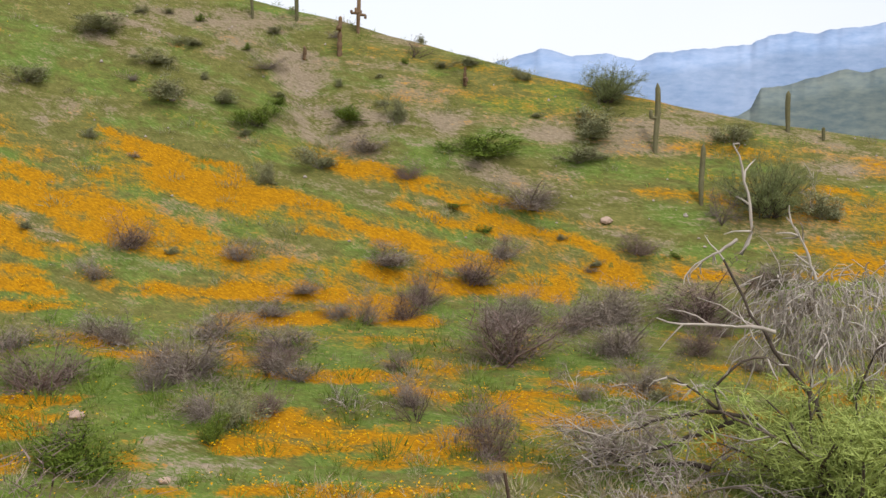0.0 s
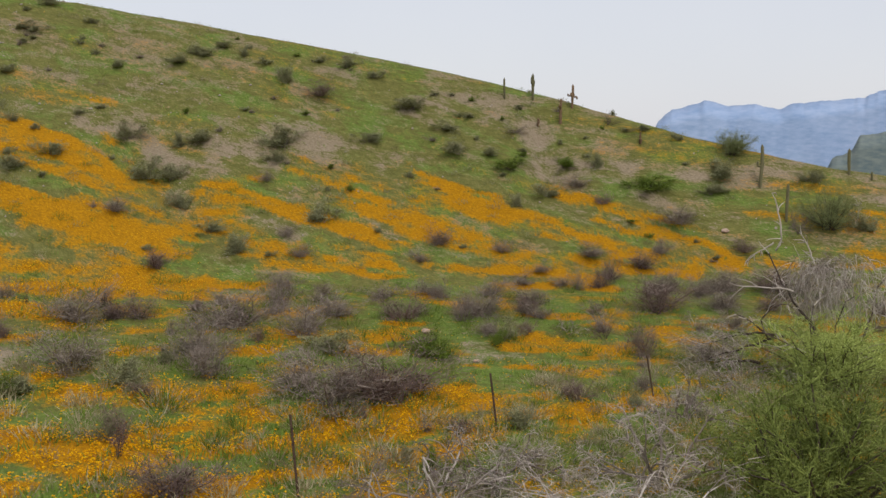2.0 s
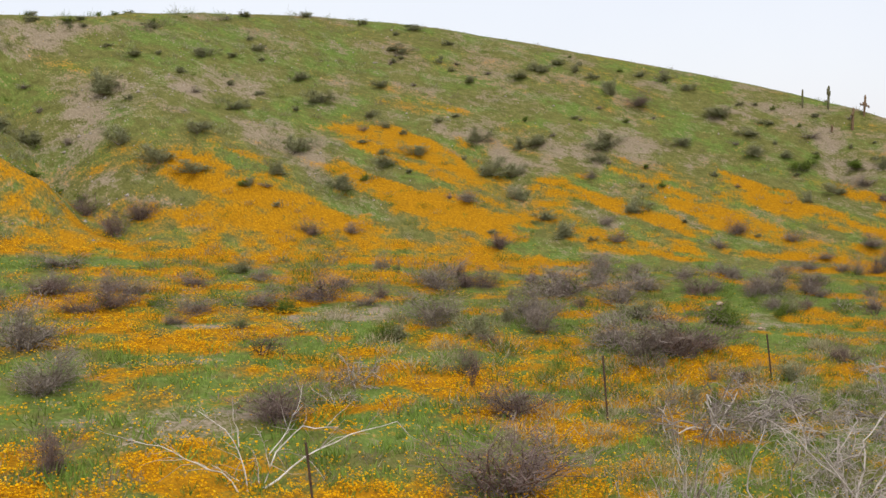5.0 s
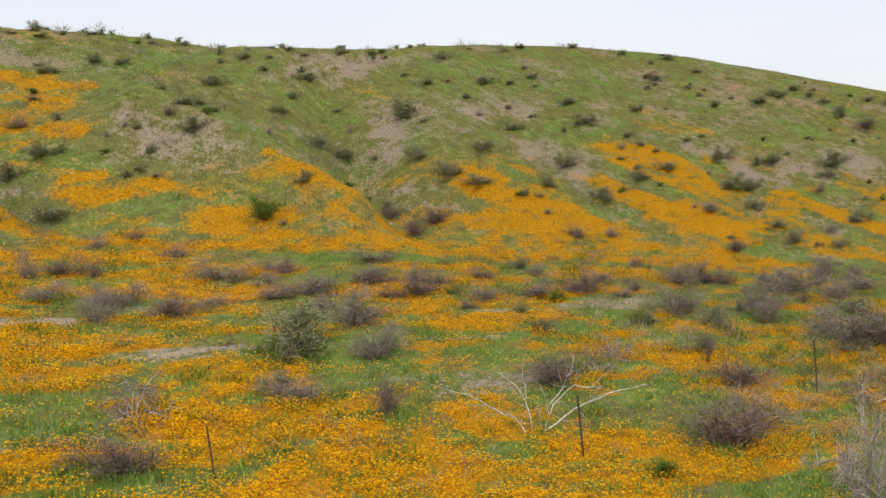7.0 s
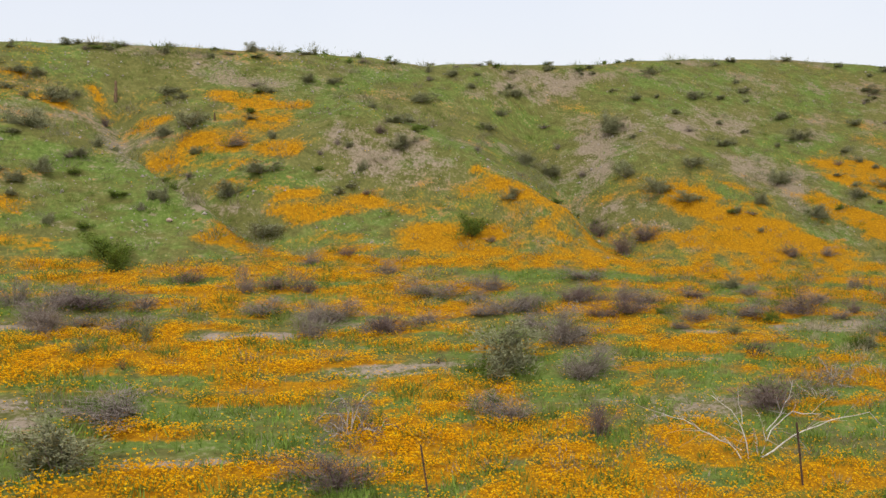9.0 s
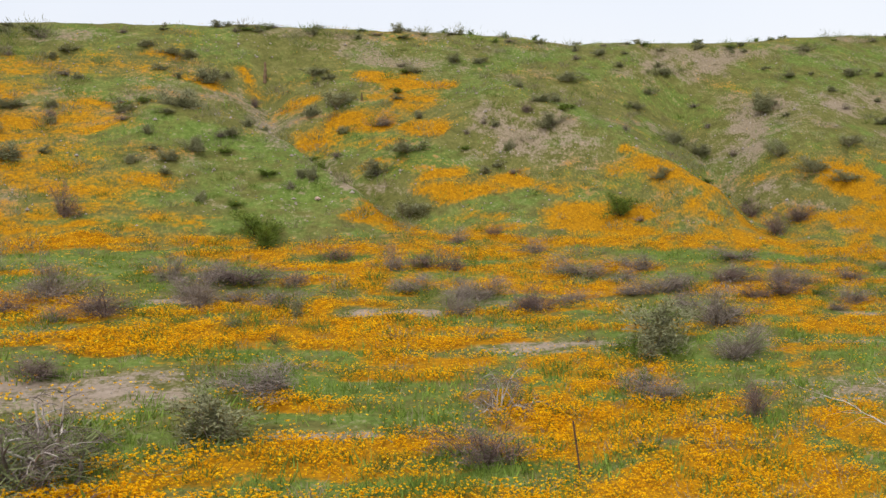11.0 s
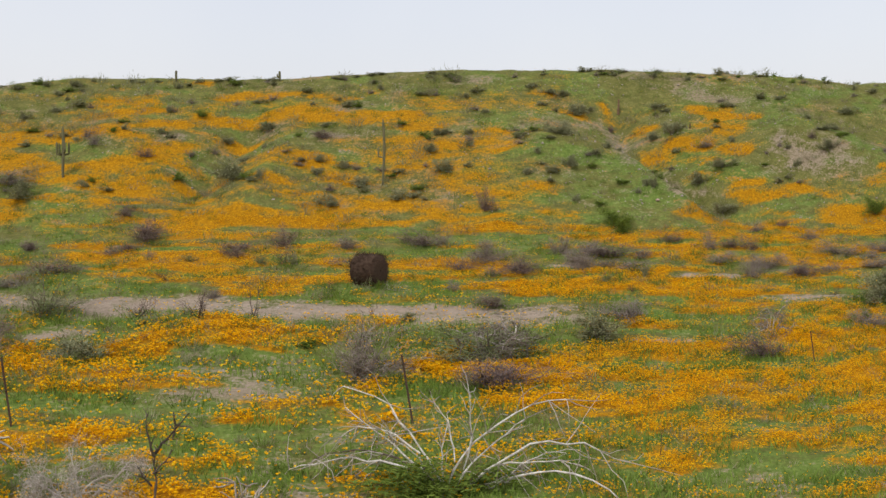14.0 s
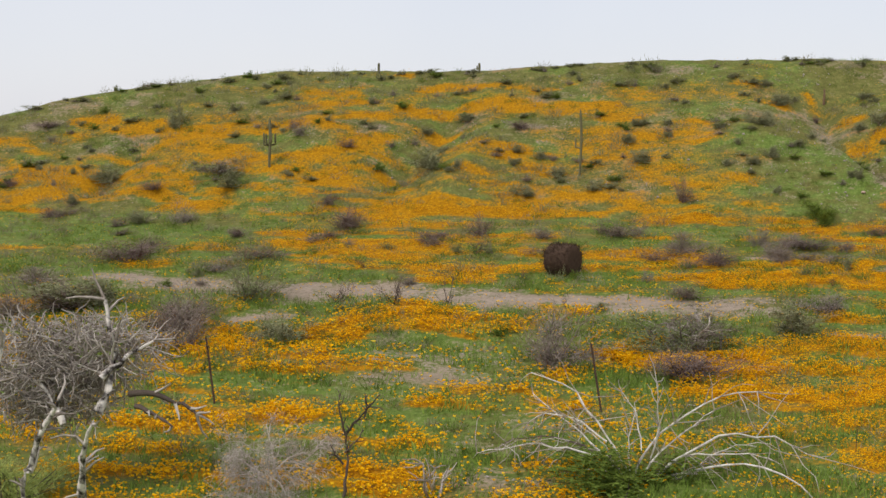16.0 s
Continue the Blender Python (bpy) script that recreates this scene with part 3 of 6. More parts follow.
DRIFTS += [(-1.1, -36.0, 4.1, -37.2, 0.82, 0.9), (1.0, -38.2, 2.9, -38.5, 0.43, 0.8), (3.6, -34.8, 6.4, -36.0, 0.84, 0.8), (-8.6, -38.9, -5.3, -39.6, 0.47, 0.7), (-30.2, -27.1, -27.8, -29.4, 0.39, 0.7), (-23.5, -31.5, -20.1, -32.7, 0.53, 0.6), (-25.6, -33.5, -23.0, -33.9, 0.54, 0.9), (-25.6, -38.1, -23.7, -38.6, 0.49, 0.7), (5.7, -36.6, 7.9, -37.6, 0.60, 0.6), (9.4, -37.4, 11.2, -37.0, 0.54, 0.7), (-52.9, 21.2, -48.5, 21.0, 0.76, 1), (-46.4, 24.3, -44.8, 24.4, 0.20, 1), (-56.1, 18.1, -52.0, 18.8, 0.52, 1), (-53.8, 19.2, -47.5, 18.0, 0.64, 1), (-48.2, 20.0, -45.8, 20.9, 0.39, 0.9)]
DRIFTS += [(-74.7, 15.7, -70.4, 16.2, 0.47, 1), (-65.6, 14.7, -58.6, 14.1, 0.46, 1), (-63.8, 13.5, -56.8, 12.4, 0.68, 1), (-80.3, 12.3, -75.9, 11.0, 0.54, 1), (-74.8, 12.8, -69.4, 13.4, 0.40, 0.8), (-51.4, 14.7, -44.7, 16.2, 0.78, 1), (-48.7, 12.9, -44.1, 14.1, 0.85, 0.9), (-54.4, 10.5, -45.2, 11.5, 0.53, 0.8), (-51.7, 7.8, -44.4, 9.5, 0.37, 0.9), (-76.6, 8.5, -74.0, 7.9, 0.39, 1), (-75.7, 5.4, -68.3, 6.7, 0.84, 1), (-71.9, 8.1, -64.4, 8.4, 0.52, 0.7), (-67.2, 5.7, -60.8, 5.5, 0.80, 1), (-60.4, 4.9, -54.1, 6.5, 0.97, 1), (-58.7, 3.4, -53.1, 4.3, 1.16, 1)]
DRIFTS += [(-53.4, 4.8, -47.0, 6.0, 0.80, 1), (-49.3, 6.7, -43.1, 8.5, 0.87, 1), (-45.8, 5.3, -40.4, 5.8, 0.88, 1), (-46.0, 3.2, -38.8, 3.9, 0.48, 1), (-73.9, 2.8, -67.5, 3.6, 0.36, 1), (-73.2, 1.6, -68.7, 1.2, 0.23, 1), (-65.5, 2.8, -60.4, 2.8, 0.19, 0.9), (-51.3, 2.4, -45.7, 2.4, 0.27, 1), (-42.8, 2.1, -38.5, 2.8, 0.53, 1), (-47.6, -2.8, -43.6, -2.9, 0.54, 1), (-44.2, -5.6, -36.8, -4.9, 0.93, 1), (-41.4, -8.5, -34.6, -6.8, 0.88, 1), (-37.3, -10.7, -32.7, -10.3, 0.76, 0.9), (-52.3, -8.9, -48.6, -7.5, 0.49, 0.7), (-53.8, -12.7, -51.4, -12.2, 0.64, 0.8)]
DRIFTS += [(-65.5, -9.8, -63.0, -9.3, 0.42, 0.6), (-57.3, -21.9, -54.2, -21.8, 0.82, 1), (-43.0, -23.2, -40.3, -23.8, 0.47, 1), (-42.2, -28.5, -36.2, -26.7, 2.04, 1), (-38.9, -26.7, -34.0, -27.3, 2.01, 1), (-36.1, -23.7, -33.0, -23.6, 0.38, 1), (-35.3, -30.3, -31.8, -29.6, 1.16, 1), (-41.4, -31.2, -39.2, -31.7, 0.55, 0.9), (-33.2, -29.2, -30.6, -29.5, 0.69, 0.8), (-31.5, -30.4, -29.4, -28.6, 0.55, 0.7), (-34.0, -20.1, -30.7, -19.3, 1.00, 1), (-30.5, -19.8, -24.4, -22.5, 1.05, 0.9), (-27.4, -21.2, -24.3, -23.2, 0.48, 0.9), (-23.1, -19.9, -21.3, -19.2, 0.75, 0.9), (-39.2, -34.1, -35.4, -34.4, 0.56, 0.8)]
DRIFTS += [(-36.6, -36.9, -32.0, -36.7, 0.90, 0.9), (-39.2, -38.2, -36.0, -38.6, 0.61, 0.8), (-38.1, -40.7, -35.0, -41.3, 0.69, 0.8), (-33.5, -39.6, -29.5, -38.8, 0.49, 1), (-29.0, -38.6, -26.1, -39.3, 0.59, 1), (-27.2, -41.3, -25.2, -41.9, 0.87, 0.9), (-25.5, -43.8, -23.6, -43.6, 0.44, 0.9), (-36.2, -43.1, -32.2, -43.5, 0.78, 0.6), (-26.4, -33.2, -22.8, -33.9, 0.76, 0.6), (-23.9, -29.6, -19.8, -29.9, 0.75, 0.7), (-51.7, -30.3, -49.8, -30.9, 0.89, 0.9)]
# fresh green flushes: the same six values
FRESH = []
FRESH += [(39.0, -21.5, 40.4, -22.8, 0.34, 1), (37.4, -17.8, 38.0, -18.5, 0.26, 1), (37.4, -16.7, 38.6, -17.9, 0.22, 0.5), (35.4, -13.0, 35.8, -14.0, 0.22, 0.5), (40.7, -24.7, 41.3, -25.2, 0.23, 0.6), (40.9, -26.1, 41.7, -26.7, 0.22, 0.6), (40.9, -23.8, 41.2, -25.2, 0.26, 0.5), (39.2, -18.6, 40.1, -19.8, 0.23, 0.5), (30.0, -20.8, 30.8, -21.7, 0.42, 1), (30.7, -22.2, 31.2, -22.8, 0.35, 1), (29.2, -22.8, 30.0, -24.0, 0.52, 0.6), (31.8, -24.3, 32.6, -25.1, 0.22, 0.6), (32.7, -25.9, 33.2, -26.7, 0.19, 0.8), (31.1, -26.1, 31.4, -26.5, 0.17, 1), (31.2, -26.7, 32.0, -27.6, 0.18, 1)]
FRESH += [(32.2, -24.0, 33.1, -25.0, 0.14, 1), (35.5, -26.2, 37.6, -28.6, 0.49, 0.5), (31.5, -18.3, 32.5, -19.3, 0.08, 0.7), (31.8, -19.4, 32.4, -20.5, 0.18, 0.5), (26.9, 1.3, 28.2, -1.2, 0.51, 0.6), (23.6, 1.2, 25.2, -2.2, 0.54, 0.5), (27.6, -13.4, 28.8, -15.8, 0.27, 0.8), (27.0, -14.3, 28.2, -15.6, 0.29, 1), (30.6, -12.9, 31.1, -14.0, 0.27, 1), (29.2, -21.1, 30.7, -22.6, 0.42, 1), (18.6, -17.8, 19.9, -19.5, 0.46, 1), (19.1, -19.9, 20.5, -22.2, 0.52, 0.8), (23.2, -20.5, 24.6, -22.0, 0.26, 0.8), (20.3, -25.2, 22.2, -26.7, 0.34, 1), (15.6, -24.2, 16.9, -24.8, 0.47, 1)]
FRESH += [(17.7, -12.8, 18.5, -13.3, 0.25, 1), (28.4, -25.3, 29.9, -26.2, 0.23, 1), (28.1, -23.6, 29.3, -24.0, 0.30, 0.7), (31.2, -7.2, 33.5, -9.5, 0.38, 0.4), (8.5, 9.7, 10.0, 3.3, 0.52, 0.6), (10.7, -5.5, 16.4, -8.9, 0.35, 0.7), (12.5, -24.0, 15.2, -26.1, 0.37, 1), (9.2, -25.2, 12.2, -26.3, 0.71, 0.7), (5.6, -16.5, 9.0, -19.0, 0.50, 1), (18.2, -18.5, 19.1, -19.6, 0.43, 1), (12.0, -16.7, 16.0, -19.2, 0.32, 1), (20.4, -26.2, 21.7, -26.9, 0.38, 1), (15.8, -28.7, 16.8, -29.6, 0.46, 0.7), (2.6, -20.0, 3.3, -20.7, 0.38, 1), (10.9, -30.6, 13.2, -31.9, 0.32, 0.5)]
FRESH += [(13.8, -30.1, 14.3, -30.6, 0.22, 1), (5.7, 16.3, 10.0, 14.0, 0.94, 0.5), (20.3, 7.9, 24.8, 2.4, 0.89, 0.4), (-14.2, 12.0, -8.2, 9.9, 0.49, 1), (-8.8, 10.2, -4.3, 4.4, 0.60, 1), (-4.3, 4.4, -1.9, 2.5, 0.44, 1), (-11.1, 8.4, -5.9, 3.8, 0.75, 0.7), (2.8, 16.8, 4.5, 10.0, 0.71, 0.5), (8.6, 8.1, 9.0, 4.1, 0.32, 0.8), (-5.4, 4.5, -3.3, 1.9, 0.39, 0.6), (-12.4, -5.5, -7.8, -6.2, 0.46, 0.6), (0.3, -9.9, 5.5, -12.0, 0.26, 0.6), (-6.7, -17.4, -2.3, -19.7, 1.01, 0.8), (0.2, -17.5, 3.3, -20.6, 0.49, 0.7), (7.6, -17.6, 9.4, -18.7, 0.59, 1)]
FRESH += [(2.7, -14.8, 5.3, -15.1, 0.34, 1), (-32.1, -14.5, -24.2, -13.9, 0.65, 1), (-24.5, -12.3, -16.1, -13.5, 0.83, 0.8), (-30.3, -22.9, -27.7, -23.7, 0.47, 1), (-18.4, -29.9, -15.6, -30.6, 1.28, 1), (-24.4, -26.5, -21.3, -29.0, 0.77, 0.8), (-10.3, 7.4, -4.5, 4.2, 1.05, 1), (-13.9, 11.5, -10.4, 10.3, 0.46, 0.7), (-6.9, 8.7, -2.9, 3.6, 0.39, 1), (-16.0, -21.4, -11.0, -22.6, 0.75, 0.8), (-6.4, -20.4, -1.2, -21.9, 0.62, 0.7), (6.3, -17.6, 9.3, -18.8, 0.81, 1), (-3.0, -34.6, -1.0, -35.4, 0.74, 0.8), (-2.6, -37.9, 0.1, -38.1, 0.85, 1), (-5.1, -26.3, -2.9, -26.6, 0.59, 0.8)]
FRESH += [(6.4, -28.9, 9.2, -29.0, 0.73, 0.8), (7.8, -34.2, 12.2, -33.9, 1.27, 0.7), (-24.7, -35.1, -20.9, -36.3, 0.93, 0.7), (-28.1, -33.7, -26.2, -35.0, 0.60, 0.8), (-32.5, 13.6, -27.6, 11.1, 0.82, 0.5), (-68.7, -5.0, -60.0, -3.3, 1.28, 1), (-67.1, -7.4, -47.3, -2.5, 1.22, 0.8), (-67.0, 5.3, -57.9, 1.9, 0.26, 0.8), (-40.8, -20.1, -34.2, -21.4, 0.74, 0.8), (-43.4, 13.6, -41.6, 12.6, 0.67, 1), (-37.9, -17.4, -35.1, -16.9, 0.64, 1), (-28.7, -33.1, -25.8, -33.1, 0.81, 0.8), (-40.4, -32.0, -36.1, -32.9, 0.68, 1), (-30.9, -16.5, -25.4, -15.9, 0.35, 1), (-22.8, -31.7, -18.3, -31.9, 0.71, 0.8)]
FRESH += [(-29.2, -36.5, -25.7, -37.1, 0.61, 0.6), (-53.3, -6.9, -43.4, -11.5, 0.76, 0.6)]
# bare soil: the same six values
WORN = []
WORN += [(39.4, -17.8, 38.9, -18.6, 0.29, 1), (38.9, -18.6, 38.3, -19.5, 0.26, 1), (38.9, -19.6, 39.4, -21.0, 0.33, 0.8), (39.4, -20.7, 39.9, -21.5, 0.27, 0.8), (36.9, -13.9, 39.3, -16.3, 0.39, 0.5), (37.5, -16.0, 38.8, -17.0, 0.26, 0.5), (39.5, -22.6, 40.3, -24.2, 0.30, 0.6), (42.2, -24.4, 43.5, -25.7, 0.24, 0.6), (40.9, -22.9, 41.4, -23.6, 0.11, 1), (39.8, -25.2, 40.4, -26.4, 0.17, 0.6), (29.8, -24.2, 30.2, -24.7, 0.18, 1), (34.6, -15.2, 34.5, -16.6, 0.20, 0.6), (43.7, -27.5, 44.2, -28.4, 0.17, 0.7), (39.8, -24.6, 40.8, -25.2, 0.16, 0.6), (29.6, -9.6, 29.9, -10.9, 0.24, 1)]
WORN += [(29.1, -7.6, 29.3, -8.0, 0.30, 1), (33.7, -11.9, 33.9, -13.5, 0.45, 0.8), (31.1, -10.9, 32.1, -12.7, 0.45, 0.7), (29.3, -11.5, 29.5, -12.5, 0.28, 0.7), (30.5, -14.2, 31.2, -15.7, 0.26, 0.7), (18.4, -16.0, 20.2, -17.4, 0.32, 1), (28.8, -24.5, 29.3, -25.0, 0.21, 1), (33.1, -16.2, 33.1, -18.1, 0.14, 0.7), (22.2, -2.4, 23.3, -5.5, 0.82, 0.6), (27.0, -4.9, 29.2, -6.6, 0.35, 0.5), (28.6, -6.8, 30.2, -7.4, 0.34, 0.6), (17.4, -23.6, 17.9, -23.9, 0.15, 0.7), (6.1, 7.6, 8.4, 3.6, 0.68, 1), (4.3, 6.8, 6.6, 4.4, 0.57, 0.9), (14.5, 12.8, 17.8, 10.3, 0.46, 0.8)]
WORN += [(13.2, 6.6, 16.5, 2.3, 0.65, 0.8), (17.1, 4.4, 20.8, 2.3, 1.01, 0.8), (18.7, 3.4, 23.4, 0.7, 0.41, 1), (2.4, -14.4, 5.2, -16.4, 0.46, 1), (14.5, -15.0, 17.2, -16.5, 0.27, 0.8), (17.7, -16.0, 20.1, -17.3, 0.39, 1), (10.5, -17.2, 13.2, -18.2, 0.33, 0.6), (9.6, -20.9, 11.9, -21.5, 0.38, 0.6), (16.1, -0.5, 18.1, -6.1, 0.40, 0.6), (13.4, -2.0, 15.9, -2.8, 0.60, 0.8), (29.2, -24.7, 30.1, -25.3, 0.26, 1), (22.1, -3.6, 23.3, -4.8, 0.61, 0.7), (3.7, 8.9, 7.5, 5.9, 0.59, 1), (2.3, 7.5, 7.3, 4.4, 0.53, 0.7), (6.4, 6.5, 8.9, 3.5, 0.34, 0.9)]
WORN += [(-8.4, 17.3, -7.7, 10.1, 0.41, 0.8), (-3.0, 7.6, -0.8, 5.6, 0.20, 0.9), (-4.7, 10.5, -3.7, 4.6, 0.58, 0.7), (-11.2, 6.1, -9.7, 4.6, 0.34, 0.8), (-7.0, 4.7, -5.7, 4.0, 0.25, 0.9), (0.5, -15.3, 5.2, -16.2, 0.37, 1), (-4.4, -10.0, -0.9, -10.8, 0.30, 1), (-12.2, -7.4, -10.9, -7.4, 0.33, 1), (10.4, -17.0, 12.9, -17.0, 0.26, 0.6), (9.2, -21.1, 11.5, -21.0, 0.33, 0.6), (18.5, -16.2, 20.5, -16.9, 0.36, 1), (-11.3, -16.4, -10.6, -16.4, 0.34, 0.9), (-7.3, -22.4, -3.6, -22.8, 0.22, 0.6), (14.1, 12.3, 16.9, 10.2, 0.44, 0.7), (-5.2, 17.5, -3.9, 15.9, 0.33, 0.7)]
WORN += [(-33.1, -16.9, -26.7, -17.7, 0.54, 1), (-26.8, -17.3, -19.4, -16.7, 0.66, 1), (-19.4, -17.1, -11.2, -16.8, 0.75, 1), (-29.5, -29.4, -23.5, -29.3, 1.79, 0.5), (-23.4, -39.2, -20.1, -38.1, 0.67, 0.4), (2.7, -15.5, 5.9, -16.4, 0.50, 1), (10.3, -22.2, 13.3, -22.6, 0.52, 1), (-33.4, 15.9, -28.8, 15.7, 0.85, 0.6), (-29.7, 6.4, -24.2, 9.1, 1.01, 0.5), (-2.5, -39.9, -1.2, -40.6, 0.50, 0.4), (-22.8, -34.4, -22.1, -33.1, 0.45, 0.35), (-11.1, -34.6, -8.6, -35.2, 0.85, 0.35), (-54.4, -16.0, -50.6, -15.4, 0.68, 1), (-50.1, -16.4, -43.6, -16.4, 0.89, 1), (-43.6, -16.6, -38.5, -15.8, 0.72, 1)]
WORN += [(-38.4, -17.1, -32.6, -15.6, 1.13, 1), (-32.3, -16.4, -25.9, -16.6, 0.75, 1), (-25.7, -17.1, -18.9, -17.9, 0.85, 1), (-18.8, -18.4, -11.3, -17.5, 1.02, 1), (-40.6, -22.2, -38.4, -21.5, 0.56, 0.8), (-28.8, -27.3, -25.1, -27.2, 2.28, 0.42), (-25.1, -29.8, -22.8, -31.7, 0.61, 0.42), (-22.8, -34.1, -20.0, -36.6, 0.69, 0.35), (-79.5, 14.7, -76.5, 15.6, 0.50, 0.9), (-72.5, 10.9, -68.1, 11.0, 0.57, 0.9), (-49.4, 12.2, -45.3, 14.7, 0.73, 0.7), (-22.8, -37.9, -20.7, -38.2, 0.67, 0.4), (-21.8, -41.6, -18.9, -41.6, 1.08, 0.35), (-43.6, 10.0, -41.6, 9.6, 0.65, 0.6)]


def cover(x, y, strokes):
    """How thickly the strokes lie over each place: 1 in their heart, 0.5 at their edge, 0 outside."""
    total = np.zeros_like(x)
    k = size_here(x)
    u, v = lie(x, y)
    wx = x + 0.30 * k * cloudy(u, v, 1.6, 21, 3)
    wy = y + 0.30 * k * cloudy(u, v, 1.6, 24, 3)
    ragged = 1 + 0.30 * cloudy(u, v, 0.9, 27, 3)
    for x0, y0, x1, y1, w, s in strokes:
        w = max(w * 1.12, 0.10)
        pad = 2.2 * w + 0.3
        pick = np.nonzero((x > min(x0, x1) - pad) & (x < max(x0, x1) + pad) & (y > min(y0, y1) - pad) & (y < max(y0, y1) + pad))[0]
        if len(pick):
            d = near_line(wx[pick], wy[pick], x0, y0, x1, y1) / w * ragged[pick]
            total[pick] = np.maximum(total[pick], s * np.clip((2.1 - d) / 2.0, 0, 1))
    return total


def steps(stops):
    """Places along an axis: from each stop on, the given spacing."""
    out = []
    for (a, step), (b, _) in zip(stops, stops[1:]):
        out += list(np.arange(a, b - step / 2, step))
    return out + [stops[-1][0]]


def reaching(mid, far):
    """The places of mid, with growing steps out to far on both sides."""
    left, right = [mid[0]], [mid[-1]]
    a, b = mid[1] - mid[0], mid[-1] - mid[-2]
    while right[-1] < far:
        a, b = a * 1.3, b * 1.3
        left.append(left[-1] - a)
        right.append(right[-1] + b)
    return np.array(left[:0:-1] + list(mid) + right[1:])


MESH_X = reaching(steps(((-90, 0.32), (2, 0.22), (16, 0.15), (26, 0.10), (46, 0))), 2600)
MESH_Y = reaching(steps(((-60, 0.32), (-36, 0.2), (-33, 0.12), (-6, 0.2), (8, 0.3), (32, 0))), 2600)
LAID = {}


def laid(key, x, y):
    """What lies on the ground at each place, read off the ground's own grid."""
    g = LAID[key]
    i = np.clip(np.searchsorted(MESH_X, x) - 1, 0, len(MESH_X) - 2)
    j = np.clip(np.searchsorted(MESH_Y, y) - 1, 0, len(MESH_Y) - 2)
    p = (x - MESH_X[i]) / (MESH_X[i + 1] - MESH_X[i])
    q = (y - MESH_Y[j]) / (MESH_Y[j + 1] - MESH_Y[j])
    return (g[j, i] * (1 - p) + g[j, i + 1] * p) * (1 - q) + (g[j + 1, i] * (1 - p) + g[j + 1, i + 1] * p) * q


def bloom_here(x, y):
    return np.clip(laid("poppy", x, y), 0, 1)


def grid_mesh(name, xs, ys, zf):
    gx, gy = np.meshgrid(xs, ys)
    x, y = gx.ravel(), gy.ravel()
    co = np.stack([x, y, zf(x, y)], 1)
    nx, ny = len(xs), len(ys)
    i = (np.arange(ny - 1)[:, None] * nx + np.arange(nx - 1)[None]).ravel()
    faces = np.stack([i, i + 1, i + nx + 1, i + nx], 1)
    return array_mesh(name, co, faces), x, y


def array_mesh(name, co, faces, smooth=True):
    me = bpy.data.meshes.new(name)
    k = faces.shape[1]
    me.vertices.add(len(co))
    me.vertices.foreach_set("co", np.asarray(co, np.float32).ravel())
    me.loops.add(faces.size)
    me.loops.foreach_set("vertex_index", faces.astype(np.int32).ravel())
    me.polygons.add(len(faces))
    me.polygons.foreach_set("loop_start", np.arange(0, faces.size, k, dtype=np.int32))
    me.polygons.foreach_set("use_smooth", np.full(len(faces), smooth))
    me.update(calc_edges=True)
    me.validate()
    return me


